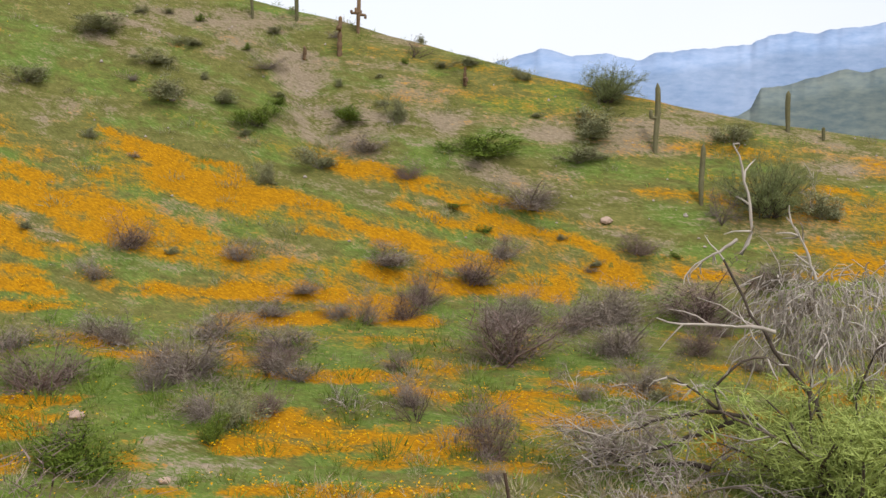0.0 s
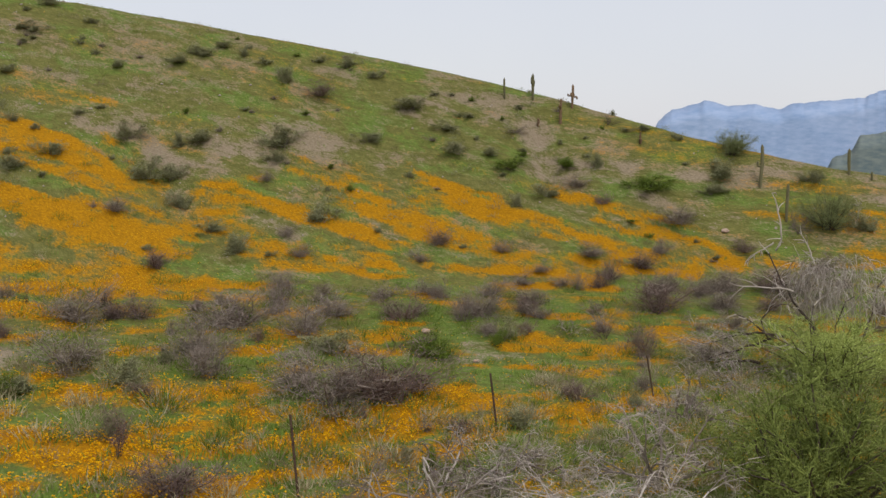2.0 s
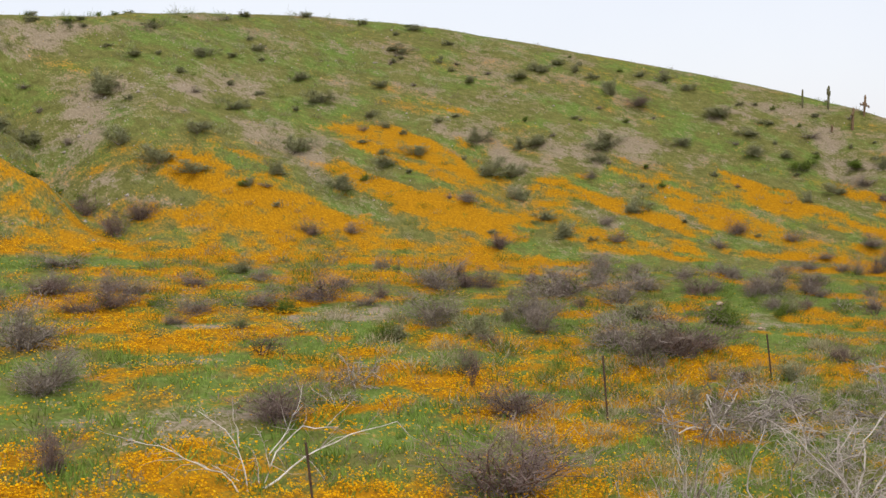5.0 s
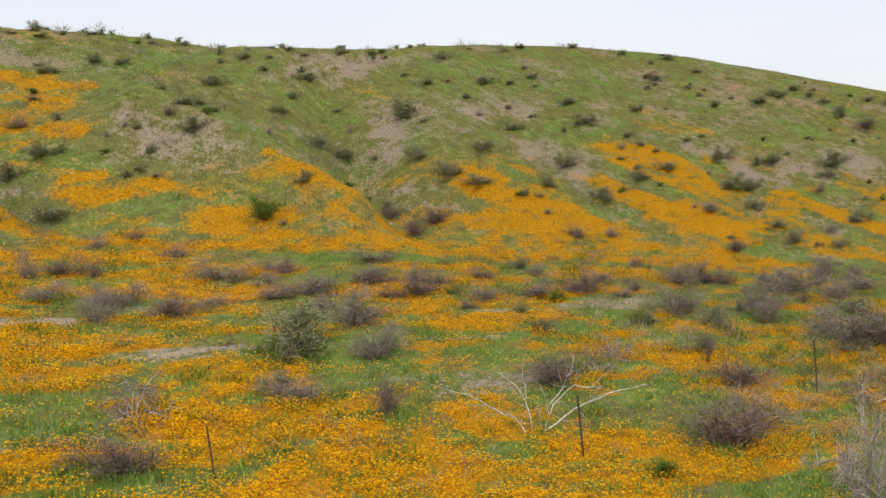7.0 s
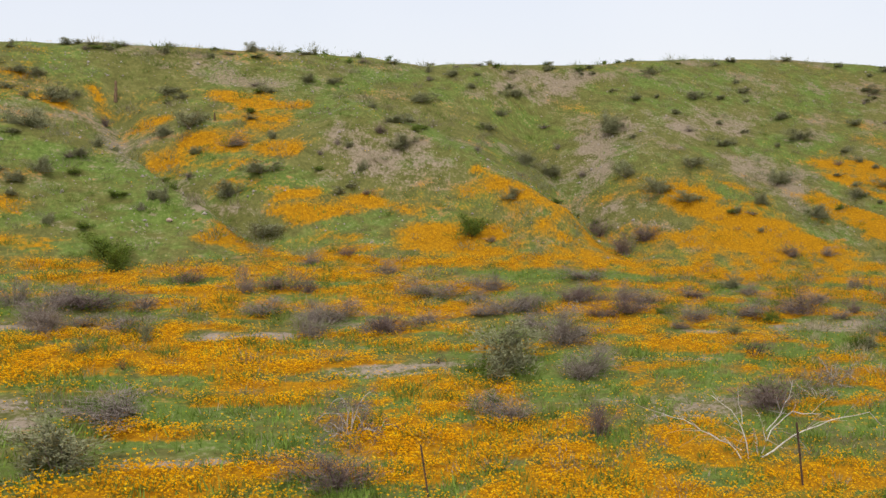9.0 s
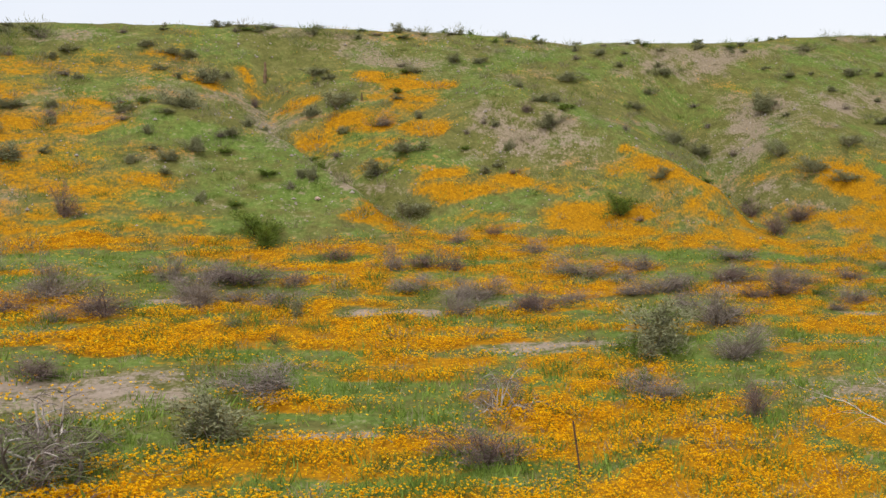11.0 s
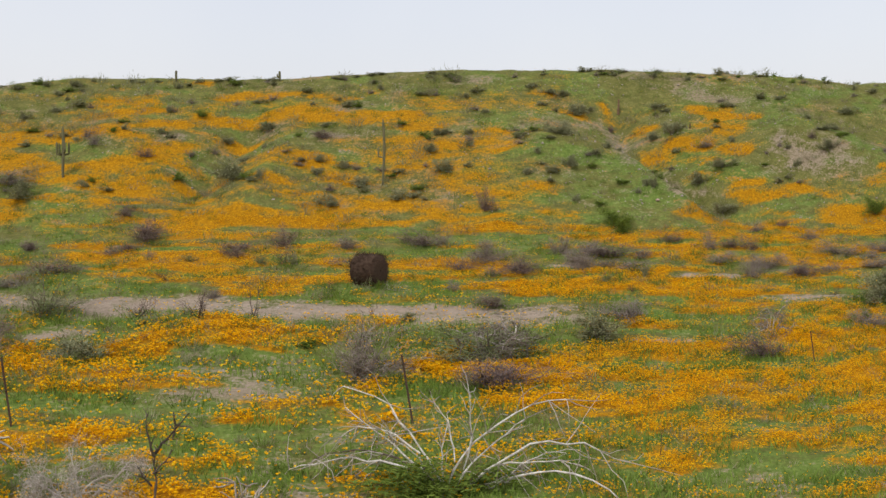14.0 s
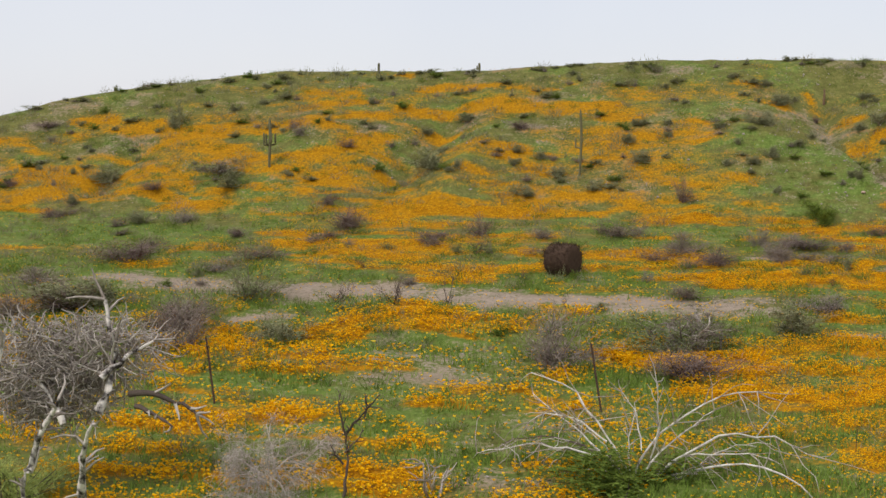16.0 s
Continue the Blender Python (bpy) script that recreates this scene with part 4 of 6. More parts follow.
def ground():
    me, x, y = grid_mesh("ground", MESH_X, MESH_Y, height)
    v = y - foot(x)
    hill = np.clip(v / 2, 0, 1)
    uu, vv = lie(x, y)
    drift, fresh, worn = cover(x, y, DRIFTS), cover(x, y, FRESH), cover(x, y, WORN)
    worn = worn * (1 - 0.4 * np.clip(x / 6, 0, 1) * (v < 0))
    streak = cloudy(uu * 0.45, vv, 1.3, 51, 4)
    slant = np.clip((x - 8) / 8, 0, 1) * hill
    streak = streak * (1 - slant) + slant * cloudy(uu * 0.3, (vv + 0.8 * uu) * 0.75, 1.5, 53, 4)
    west = np.clip((-6 - x) / 14, 0, 1) * hill * np.clip((np.interp(x, CREST_X, CREST_V) - 3 - v) / 4, 0, 1)
    speckle = cloudy(uu * 0.6, vv, 0.55, 57, 3)
    field = np.clip(-v / 3, 0, 1) * np.clip((26 - x) / 6, 0.85, 1) * np.clip((x + 62) / 20, 0, 1)
    low = hill * np.clip(1 - v / 12, 0, 1)
    poppy = drift * (0.98 - 0.40 * hill + (0.36 + 0.16 * hill) * streak + (0.30 + 0.12 * hill) * speckle) + 0.05 * hill + 0.06 + 0.08 * np.clip(-v / 5, 0, 1) + 0.20 * streak
    poppy = poppy + (1 - drift) * (field * (0.12 + 0.09 * np.clip((x + 5) / 10, 0, 1) + 0.34 * streak + 0.15 * speckle) + west * (0.27 + 0.16 * streak) + low * (0.18 + 0.15 * np.clip((28 - x) / 6, 0, 1) * np.clip((x + 2) / 6, 0.4, 1) + 0.12 * speckle + 0.15 * streak))
    poppy = poppy - 0.5 * fresh * (1 - drift) - 0.9 * worn * (1 - 0.6 * hill)
    poppy = poppy * np.clip((v + 28 + 30 * np.clip((30 - x) / 20, 0, 1)) / 7, 0, 1)
    bare = np.clip(worn * 1.5, 0, 1) * (1.0 - 0.5 * hill) + np.clip(0.10 + 0.14 * np.clip((x - 15) / 10, 0, 1) + 0.8 * cloudy(uu, vv, 2.4, 91, 4), 0, 0.7) * (v > 0) * (1 - fresh) + np.clip(-0.2 + 0.5 * cloudy(uu, vv, 2.4, 93, 4), 0, 0.35) * (v <= 0) * (1 - fresh)
    bare = bare * (1 - 0.75 * np.clip(drift, 0, 1))
    lush = 0.28 + 1.05 * cloudy(uu, vv, 2.2, 31, 4) + 0.50 * np.clip(-v / 6, 0, 1) - 0.10 * hill + 1.0 * fresh - 0.5 * worn - 0.15 * np.clip((x - 22) / 6, 0, 1) * np.clip(-v / 3, 0, 1)
    lush = np.minimum(lush, 1 - hill * np.clip((27 - x) / 16, 0.25, 0.5) * (1 - 0.8 * np.clip(fresh, 0, 1)))
    for key, val in (("poppy", poppy), ("bare", bare), ("lush", lush), ("worn", worn * (1 - 0.6 * hill))):
        LAID[key] = val.reshape(len(MESH_Y), len(MESH_X))
        a = me.attributes.new(key, "FLOAT", "POINT")
        a.data.foreach_set("value", np.asarray(val - 0.14 * np.clip(-v / size_here(x) / 12 - 0.3, 0, 1) if key == "poppy" else val, np.float32))
    a = me.attributes.new("lay", "FLOAT_VECTOR", "POINT")
    a.data.foreach_set("vector", np.stack([uu, vv, 0.3 * me_z(me)], 1).astype(np.float32).ravel())
    me.materials.append(GROUND)
    return tagged(new("ground", me), "green and tan desert slope with drifts of orange poppies", "ground", kind="structure")


ground()


# ---- ranges behind the hill ----
def mountain(name, label, mat, yaw0, yaw1, dist, deep, foot_z, profile, seed, rough):
    """A range as an arc of rock about the valley, with cut flanks and a flat foot."""
    a = np.radians(np.linspace(yaw0, yaw1, 640))
    s = np.linspace(0, 1, 40)
    ga, gs = np.meshgrid(a, s)
    top = np.interp(np.degrees(ga), [p[0] for p in profile], [p[1] for p in profile])
    top = top + 0.07 * cloudy(np.degrees(ga), gs * 0, 0.9, seed + 40, 5)
    crag = 0.7 - 1.6 * np.abs(cloudy(np.degrees(ga) * 0.8, gs * 24, 2.2, seed, 5))
    rise = np.where(gs < 0.6, gs / 0.6, 1 - (gs - 0.6) / 0.4)
    shape = np.where(rise < 0.55, rise * 0.8, 0.44 + (rise - 0.55) * 1.2444)
    z = foot_z + (top - foot_z) * shape + crag * rough * (1.9 - 1.35 * shape)
    r = dist + gs * deep + crag * rough * 3.5 * (1.1 - shape)
    co = np.stack([17.6 - np.sin(ga) * r, -38.3 + np.cos(ga) * r, z], 2).reshape(-1, 3)
    n = len(a)
    i = (np.arange(len(s) - 1)[:, None] * n + np.arange(n - 1)[None]).ravel()
    me = array_mesh(name, co, np.stack([i, i + n, i + n + 1, i + 1], 1))
    me.materials.append(mat)
    return tagged(new(name, me), label, "mountain", kind="structure")


mountain("mountain_range", "distant mountain range in haze-blue colour with flat-topped cliffs", RANGE_FAR, -53, -100, 42, 8, -8,
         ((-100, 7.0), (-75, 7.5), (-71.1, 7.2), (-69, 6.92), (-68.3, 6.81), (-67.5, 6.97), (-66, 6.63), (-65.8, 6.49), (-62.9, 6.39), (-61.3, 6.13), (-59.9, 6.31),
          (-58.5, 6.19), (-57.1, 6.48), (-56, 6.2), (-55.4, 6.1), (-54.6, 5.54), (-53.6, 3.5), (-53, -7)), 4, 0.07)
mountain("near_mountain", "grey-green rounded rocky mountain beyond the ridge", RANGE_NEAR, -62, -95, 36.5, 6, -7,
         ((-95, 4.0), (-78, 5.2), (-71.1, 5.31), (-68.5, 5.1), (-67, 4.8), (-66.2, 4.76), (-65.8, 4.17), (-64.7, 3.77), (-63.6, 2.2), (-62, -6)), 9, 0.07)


# ---- builders ----
FINE = ("framework", "brushwood", "broomwork", "foliage", "undergrowth", "straw")


def part(name, me, mat, parent, label=""):
    ob = new(name, me)
    if not me.materials:
        me.materials.append(mat)
    ob.parent = parent
    if name in FINE:
        tagged(ob, kind="stuff")
    return tagged(ob, label) if label else ob


def tube(path, radii, sides=4):
    """Points and quads of a tapering tube along a path."""
    path, n = np.asarray(path, float), len(path)
    t = np.gradient(path, axis=0)
    t /= np.linalg.norm(t, axis=1)[:, None] + 1e-9
    ref = np.where(np.abs(t[:, 2:3]) > 0.9, [[1.0, 0, 0]], [[0, 0, 1.0]])
    u = np.cross(t, ref)
    u /= np.linalg.norm(u, axis=1)[:, None] + 1e-9
    w = np.cross(t, u)
    ang = np.arange(sides) * 2 * math.pi / sides
    co = (path[:, None] + np.asarray(radii)[:, None, None] * (u[:, None] * np.cos(ang)[None, :, None] + w[:, None] * np.sin(ang)[None, :, None])).reshape(-1, 3)
    i = np.arange(n - 1)[:, None] * sides + np.arange(sides)[None]
    j = np.arange(n - 1)[:, None] * sides + (np.arange(sides)[None] + 1) % sides
    return co, np.stack([i, j, j + sides, i + sides], 2).reshape(-1, 4)


def joined(name, pieces, smooth=True):
    co, fa, n = [], [], 0
    for c, f in pieces:
        co.append(c)
        fa.append(f + n)
        n += len(c)
    return array_mesh(name, np.concatenate(co), np.concatenate(fa), smooth)


def slivers(rng, at, way, length, width):
    """Thin triangles: twigs or narrow leaves, from points along ways."""
    n = len(at)
    side = np.cross(way, rng.normal(size=(n, 3)))
    side /= np.linalg.norm(side, axis=1)[:, None] + 1e-9
    L, W = np.broadcast_to(length, (n,))[:, None], np.broadcast_to(width, (n,))[:, None]
    co = np.stack([at - side * W / 2, at + side * W / 2, at + way * L], 1).reshape(-1, 3)
    return co, np.arange(3 * n).reshape(n, 3)


def bent(rng, start, way, length, steps=4, droop=0.0, wander=0.25):
    p, w, out = np.array(start, float), np.array(way, float), [np.array(start, float)]
    for k in range(steps):
        w = w + rng.normal(size=3) * wander + np.array([0, 0, -droop])
        w /= np.linalg.norm(w)
        p = p + w * length / steps
        out.append(p)
    return out


def shrub_meshes(rng, kind):
    """Stems and twiggy crown of a bush one metre wide and one metre high: a loose fan of twigs from the root, thick below and airy at its edge."""
    stems, tips = [], []
    count = {"T": 9, "D": 11, "G": 11}.get(kind, 17)
    lop = rng.uniform(0, 2 * math.pi)
    for k in range(count):
        a, lean = rng.uniform(0, 2 * math.pi), rng.uniform(0.05, 1.0) ** 0.8
        way = np.array([math.cos(a) * lean, math.sin(a) * lean, 1.1 - 0.6 * lean])
        way /= np.linalg.norm(way)
        L = rng.uniform(0.4, 1.0) * (0.95 if kind == "T" else 0.8) * (1 + 0.25 * math.cos(a - lop))
        path = bent(rng, (rng.normal() * 0.06, rng.normal() * 0.06, -0.05), way, L, 4, 0.03, 0.2)
        stems.append(tube(path, np.linspace(0.014, 0.003, 5), 3))
        tips += path[1:] if kind in "BRQ" else path[2:]
        for b in range(4 if kind == "T" else 2):
            s = path[rng.integers(1, 5)]
            w2 = way + rng.normal(size=3) * 0.5 + np.array([0, 0, 0.25])
            w2 /= np.linalg.norm(w2)
            p2 = bent(rng, s, w2, rng.uniform(0.15, 0.4), 2, 0.0, 0.25)
            stems.append(tube(p2, np.linspace(0.006, 0.002, 3), 3))
            tips += p2[1:]
    tips = np.array(tips)
    grow = np.array([0.46 / np.percentile(np.hypot(tips[:, 0], tips[:, 1]), 90)] * 2 + [0.9 / np.percentile(tips[:, 2], 95)])
    stem = joined("framework", [(c * grow, f) for c, f in stems])
    tips = tips * grow
    n = {"T": 300, "B": 2300, "R": 2300, "D": 3400, "G": 3400, "Q": 2300}[kind]
    lump = rng.normal(size=(n, 3)) * (0.03 if kind == "T" else 0.075)
    at = tips[rng.integers(0, len(tips), n)] + lump
    at[:, 2] = np.maximum(at[:, 2], 0.0)
    way = at * [0.9, 0.9, 0.3] + rng.normal(size=(n, 3)) * 0.4 + [0, 0, 0.35]
    way /= np.linalg.norm(way, axis=1)[:, None]
    if kind in "DG":
        crown = slivers(rng, at, way, rng.uniform(0.05, 0.12, n), rng.uniform(0.013, 0.030, n))
    else:
        crown = slivers(rng, at, way, rng.uniform(0.08, 0.24, n), rng.uniform(0.005, 0.011, n))
    return stem, array_mesh("foliage", *crown, False)


SHRUB_KINDS = {
    "B": ("grey_shrub", "grey-brown leafless twiggy desert shrub", TWIG_GREY, LEAF_BROWN),
    "R": ("brown_shrub", "dark reddish-brown dormant desert shrub with dense twigs", TWIG_RED, LEAF_RED),
    "D": ("creosote_bush", "dark olive-green rounded desert shrub on the slope", TWIG_GREY, LEAF_DARK),
    "G": ("green_bush", "fresh green leafy bush among the flowers", TWIG_DARK, LEAF_GREEN),
    "Q": ("wispy_bush", "wispy pale green broom-like desert bush", TWIG_GREY, LEAF_BROOM),
    "T": ("bare_shrub", "nearly bare dark shrub with upright thin branches", TWIG_DARK, TWIG_RED),
}
MODELS = {}
for key in SHRUB_KINDS:
    rng = np.random.default_rng(ord(key))
    MODELS[key] = [shrub_meshes(rng, key) for k in range(8)]
PICK = np.random.default_rng(5)


def shrub(key, x, y, wide, high):
    name, label, wood, leaf = SHRUB_KINDS[key]
    stem, crown = MODELS[key][PICK.integers(0, 8)]
    ob = new(name)
    ob.empty_display_size = 0.2
    ob.matrix_world = pose(x, y, float(height(x, y)) - 0.02 * high, 0, 0, PICK.uniform(0, 360)) @ Matrix.Diagonal((wide * 1.12, wide * 1.12, high * 0.9, 1))
    part("framework", stem, wood, ob)
    part("foliage", crown, leaf, ob)
    size = "tall " if high > 1.6 else "low " if high < 0.6 else ""
    tagged(ob, size + label, "shrub", SHRUB_KINDS[key][0].replace("_", " ") + "s of the valley")
    return ob


# bushes: x, y, width, height
for row in ((30.3, -16.4, 0.75, 0.38), (30.6, -15.5, 0.64, 0.39), (32.9, -19.1, 0.63, 0.38), (34.9, -20.6, 0.64, 0.39), (36.7, -22.7, 1.03, 0.45), (38.2, -24.2, 0.58, 0.45), (35.1, -21.9, 0.76, 0.32), (38.5, -20.7, 0.83, 0.35), (39.5, -24.0, 1.34, 0.54), (31.5, -13.3, 0.55, 0.34), (38.8, -17.6, 0.74, 0.22), (27.2, -20.6, 1.57, 1.05), (28.7, -20.2, 1.11, 0.66), (33.1, -21.9, 0.96, 0.54), (38.0, -26.6, 1.23, 0.61), (37.0, -27.4, 1.18, 0.71), (33.5, -23.2, 1.06, 0.47), (31.9, -20.7, 0.96, 0.48), (24.9, -23.4, 1.45, 0.99), (30.9, -29.1, 0.56, 0.56), (33.7, -29.0, 1.55, 0.62), (40.8, -28.3, 1.14, 0.63), (27.2, -11.1, 0.90, 0.45), (22.8, -9.9, 0.78, 0.43),):
    shrub("B", *row)
for row in ((23.1, -15.6, 1.72, 0.94), (21.3, -18.5, 2.14, 1.00), (23.5, -21.3, 1.12, 1.12), (25.9, -18.7, 2.16, 0.93), (31.7, -22.8, 1.26, 0.79), (1.0, -0.2, 1.05, 0.65), (4.4, -2.6, 1.29, 0.64), (-2.2, -4.3, 1.09, 1.21), (5.9, -6.7, 2.69, 0.73), (8.0, -6.1, 1.25, 0.50), (8.5, -10.1, 2.35, 0.70), (12.8, -6.6, 2.03, 0.46), (-0.1, -10.9, 1.54, 1.32), (9.3, -15.0, 2.39, 1.52), (8.9, -18.3, 1.84, 1.22), (17.1, -13.9, 1.86, 0.81), (15.1, -13.8, 1.38, 0.69), (5.3, -21.7, 2.04, 0.93), (-10.3, -8.4, 1.58, 1.24), (-7.3, -8.3, 2.07, 0.69), (-12.0, -3.9, 1.46, 1.22), (-1.8, -7.4, 1.90, 0.71), (-7.3, -18.2, 3.41, 0.95), (-1.9, 11.8, 1.57, 0.78),):
    shrub("B", *row)
for row in ((-51.0, 12.3, 1.41, 1.17), (-55.8, 7.3, 4.53, 1.13), (-55.7, -1.0, 2.52, 1.47), (-26.8, -2.8, 1.96, 0.86), (-16.8, -6.0, 2.61, 1.49), (-10.7, -6.8, 2.19, 1.10), (-20.8, -28.0, 4.02, 2.87), (-41.6, -27.9, 2.72, 2.42), (-46.6, -13.4, 2.62, 0.94), (-57.9, -17.2, 2.98, 1.12), (24.1, -20.0, 1.74, 1.09), (37.0, -25.5, 0.68, 0.59), (35.1, -22.9, 0.59, 0.29), (34.3, -22.0, 0.87, 0.29),):
    shrub("B", *row)
for row in ((33.8, -19.0, 0.91, 0.52), (37.4, -24.1, 1.02, 0.51), (35.3, -11.4, 1.23, 0.61), (29.9, -21.5, 1.22, 0.89), (35.5, -26.2, 1.51, 1.04), (35.8, -23.8, 0.74, 0.62), (39.1, -27.8, 1.84, 0.86), (32.6, -27.8, 0.82, 0.82), (29.4, -28.2, 0.91, 0.55), (25.8, -25.0, 1.60, 1.07), (39.9, -26.1, 0.78, 0.39), (38.4, -21.8, 0.54, 0.41), (26.9, -13.9, 0.94, 0.60), (24.6, -16.5, 1.10, 0.63), (19.8, -23.1, 0.75, 0.75), (19.4, -26.1, 1.71, 0.91), (15.5, -3.8, 1.08, 0.94), (15.1, -1.3, 1.11, 0.83), (16.6, -3.7, 1.35, 0.81), (21.5, -9.2, 0.77, 0.64), (5.9, 8.2, 0.75, 0.54), (3.0, 0.1, 0.80, 0.48), (-0.8, -4.2, 1.71, 0.73), (11.4, -9.8, 1.92, 0.72),):
    shrub("R", *row)
for row in ((12.9, -11.9, 1.64, 0.82), (19.2, -14.8, 1.62, 0.81), (13.7, -23.4, 2.10, 1.14), (7.7, -23.9, 1.08, 1.26), (-0.8, -25.3, 2.29, 1.22), (16.6, -30.0, 3.22, 1.53), (-4.7, -1.7, 1.42, 0.77), (-9.0, -5.2, 3.37, 0.84), (-8.9, 18.2, 0.67, 0.60), (-45.3, 4.0, 1.73, 0.87), (-41.8, -1.3, 3.27, 1.64), (-45.2, -9.8, 3.78, 0.94), (-31.5, -1.9, 2.00, 1.20), (-21.8, -1.7, 2.76, 1.18), (-18.0, 5.1, 1.46, 1.67), (-14.2, -9.0, 2.87, 1.08), (-15.5, -15.7, 2.33, 0.83), (-13.7, -29.1, 4.16, 1.39), (-32.5, 15.0, 1.87, 0.75), (-46.2, 11.1, 1.38, 0.74), (-52.0, 13.4, 1.18, 0.76), (-66.9, 0.1, 2.71, 1.13), (-54.0, -11.4, 4.69, 1.37), (-44.1, -24.7, 3.60, 1.97),):
    shrub("R", *row)
for row in ((-60.7, 4.5, 2.30, 0.69), (-76.5, 14.7, 3.11, 0.73), (-74.4, 4.8, 1.91, 0.76), (36.4, -23.7, 0.60, 0.60),):
    shrub("R", *row)
for row in ((31.8, -15.8, 0.92, 0.72), (29.0, -15.0, 0.88, 0.63), (36.8, -16.9, 0.86, 0.43), (36.6, -19.8, 0.41, 0.41), (37.6, -20.2, 0.83, 0.41), (41.7, -24.0, 1.12, 0.63), (42.0, -22.1, 0.44, 0.29), (35.1, -14.3, 0.73, 0.36), (37.2, -15.8, 0.74, 0.30), (32.2, -12.8, 0.70, 0.42), (37.2, -12.3, 0.63, 0.31), (34.8, -10.1, 0.62, 0.62), (34.6, -8.0, 0.48, 0.32), (36.8, -11.1, 0.63, 0.40), (37.2, -14.3, 1.06, 0.38), (30.9, -24.5, 0.64, 0.58), (26.9, -22.0, 1.20, 0.60), (43.4, -26.3, 0.84, 0.42), (42.9, -28.5, 0.79, 0.53), (39.4, -20.7, 0.43, 0.57), (41.0, -24.1, 0.83, 0.34), (38.1, -16.0, 0.60, 0.21), (41.6, -21.0, 0.59, 0.21), (41.2, -20.6, 0.44, 0.15),):
    shrub("D", *row)
for row in ((37.4, -17.7, 0.57, 0.29), (26.6, -4.2, 0.60, 0.30), (33.5, -6.8, 0.84, 0.42), (29.4, -8.4, 0.97, 0.58), (32.9, -12.4, 1.15, 0.67), (28.9, -10.1, 1.13, 0.75), (29.4, -10.8, 0.94, 0.56), (29.1, -11.9, 0.73, 0.55), (23.4, -7.6, 1.09, 0.54), (25.6, -7.5, 1.12, 0.47), (29.0, -13.6, 0.89, 0.45), (21.6, -20.6, 0.96, 0.69), (28.6, -6.4, 0.59, 0.24), (31.6, -2.4, 0.54, 0.22), (34.4, -7.1, 0.63, 0.25), (34.9, -8.9, 0.52, 0.25), (31.0, -5.1, 0.63, 0.29), (36.4, -10.3, 0.52, 0.25), (27.9, -2.6, 0.83, 0.31), (29.8, -1.3, 0.65, 0.26), (30.4, -10.0, 0.58, 0.48), (17.7, 4.7, 1.67, 1.06), (6.9, 6.6, 1.33, 0.74), (18.1, -1.9, 1.40, 0.78),):
    shrub("D", *row)
for row in ((19.8, -1.7, 1.13, 0.56), (19.0, -3.5, 1.23, 0.55), (-0.8, 4.8, 1.95, 0.84), (-2.2, 7.9, 1.44, 0.86), (-0.5, 8.7, 1.76, 0.73), (17.2, 0.6, 1.15, 0.86), (14.6, 5.2, 1.20, 0.60), (6.9, 8.9, 1.22, 0.46), (22.9, -4.7, 1.10, 0.69), (25.5, -1.9, 1.15, 0.52), (21.6, -5.9, 0.81, 0.54), (9.0, 12.1, 1.28, 0.57), (11.2, 0.1, 0.83, 0.55), (0.1, 22.2, 0.86, 0.62), (22.4, 4.3, 0.92, 0.46), (3.0, 17.1, 1.15, 0.49), (0.6, 16.9, 0.98, 0.49), (6.4, -16.7, 2.68, 1.65), (29.4, 1.9, 0.49, 0.28), (27.6, 4.5, 0.63, 0.25), (30.9, -0.2, 0.72, 0.24), (11.1, 14.3, 0.99, 0.40), (21.1, 8.1, 0.80, 0.32), (25.3, 6.5, 0.64, 0.26),):
    shrub("D", *row)
for row in ((14.1, 11.3, 0.97, 0.39), (19.8, 6.2, 0.78, 0.31), (24.7, 3.4, 0.77, 0.31), (29.6, -0.8, 0.75, 0.30), (25.3, 0.3, 0.89, 0.42), (22.1, -0.3, 0.87, 0.41), (12.1, 8.9, 0.93, 0.44), (13.2, 5.7, 1.21, 0.54), (26.9, -7.6, 0.81, 0.43), (32.8, -6.6, 0.84, 0.34), (31.0, -10.3, 1.06, 0.42), (-8.9, -22.3, 2.75, 1.54), (-5.6, 6.3, 0.87, 0.72), (-12.9, 13.9, 2.19, 1.09), (-5.5, 14.4, 1.28, 0.64), (-13.0, 9.4, 1.18, 0.59), (-5.3, 19.1, 1.36, 0.51), (-4.1, 14.5, 1.93, 0.97), (-11.7, 19.4, 1.68, 0.84), (-13.2, 22.1, 1.38, 0.55), (4.6, 6.3, 0.59, 0.59), (-11.4, 25.9, 1.08, 0.43), (-8.4, 24.8, 0.72, 0.43), (-5.4, 23.3, 0.71, 0.43),):
    shrub("D", *row)
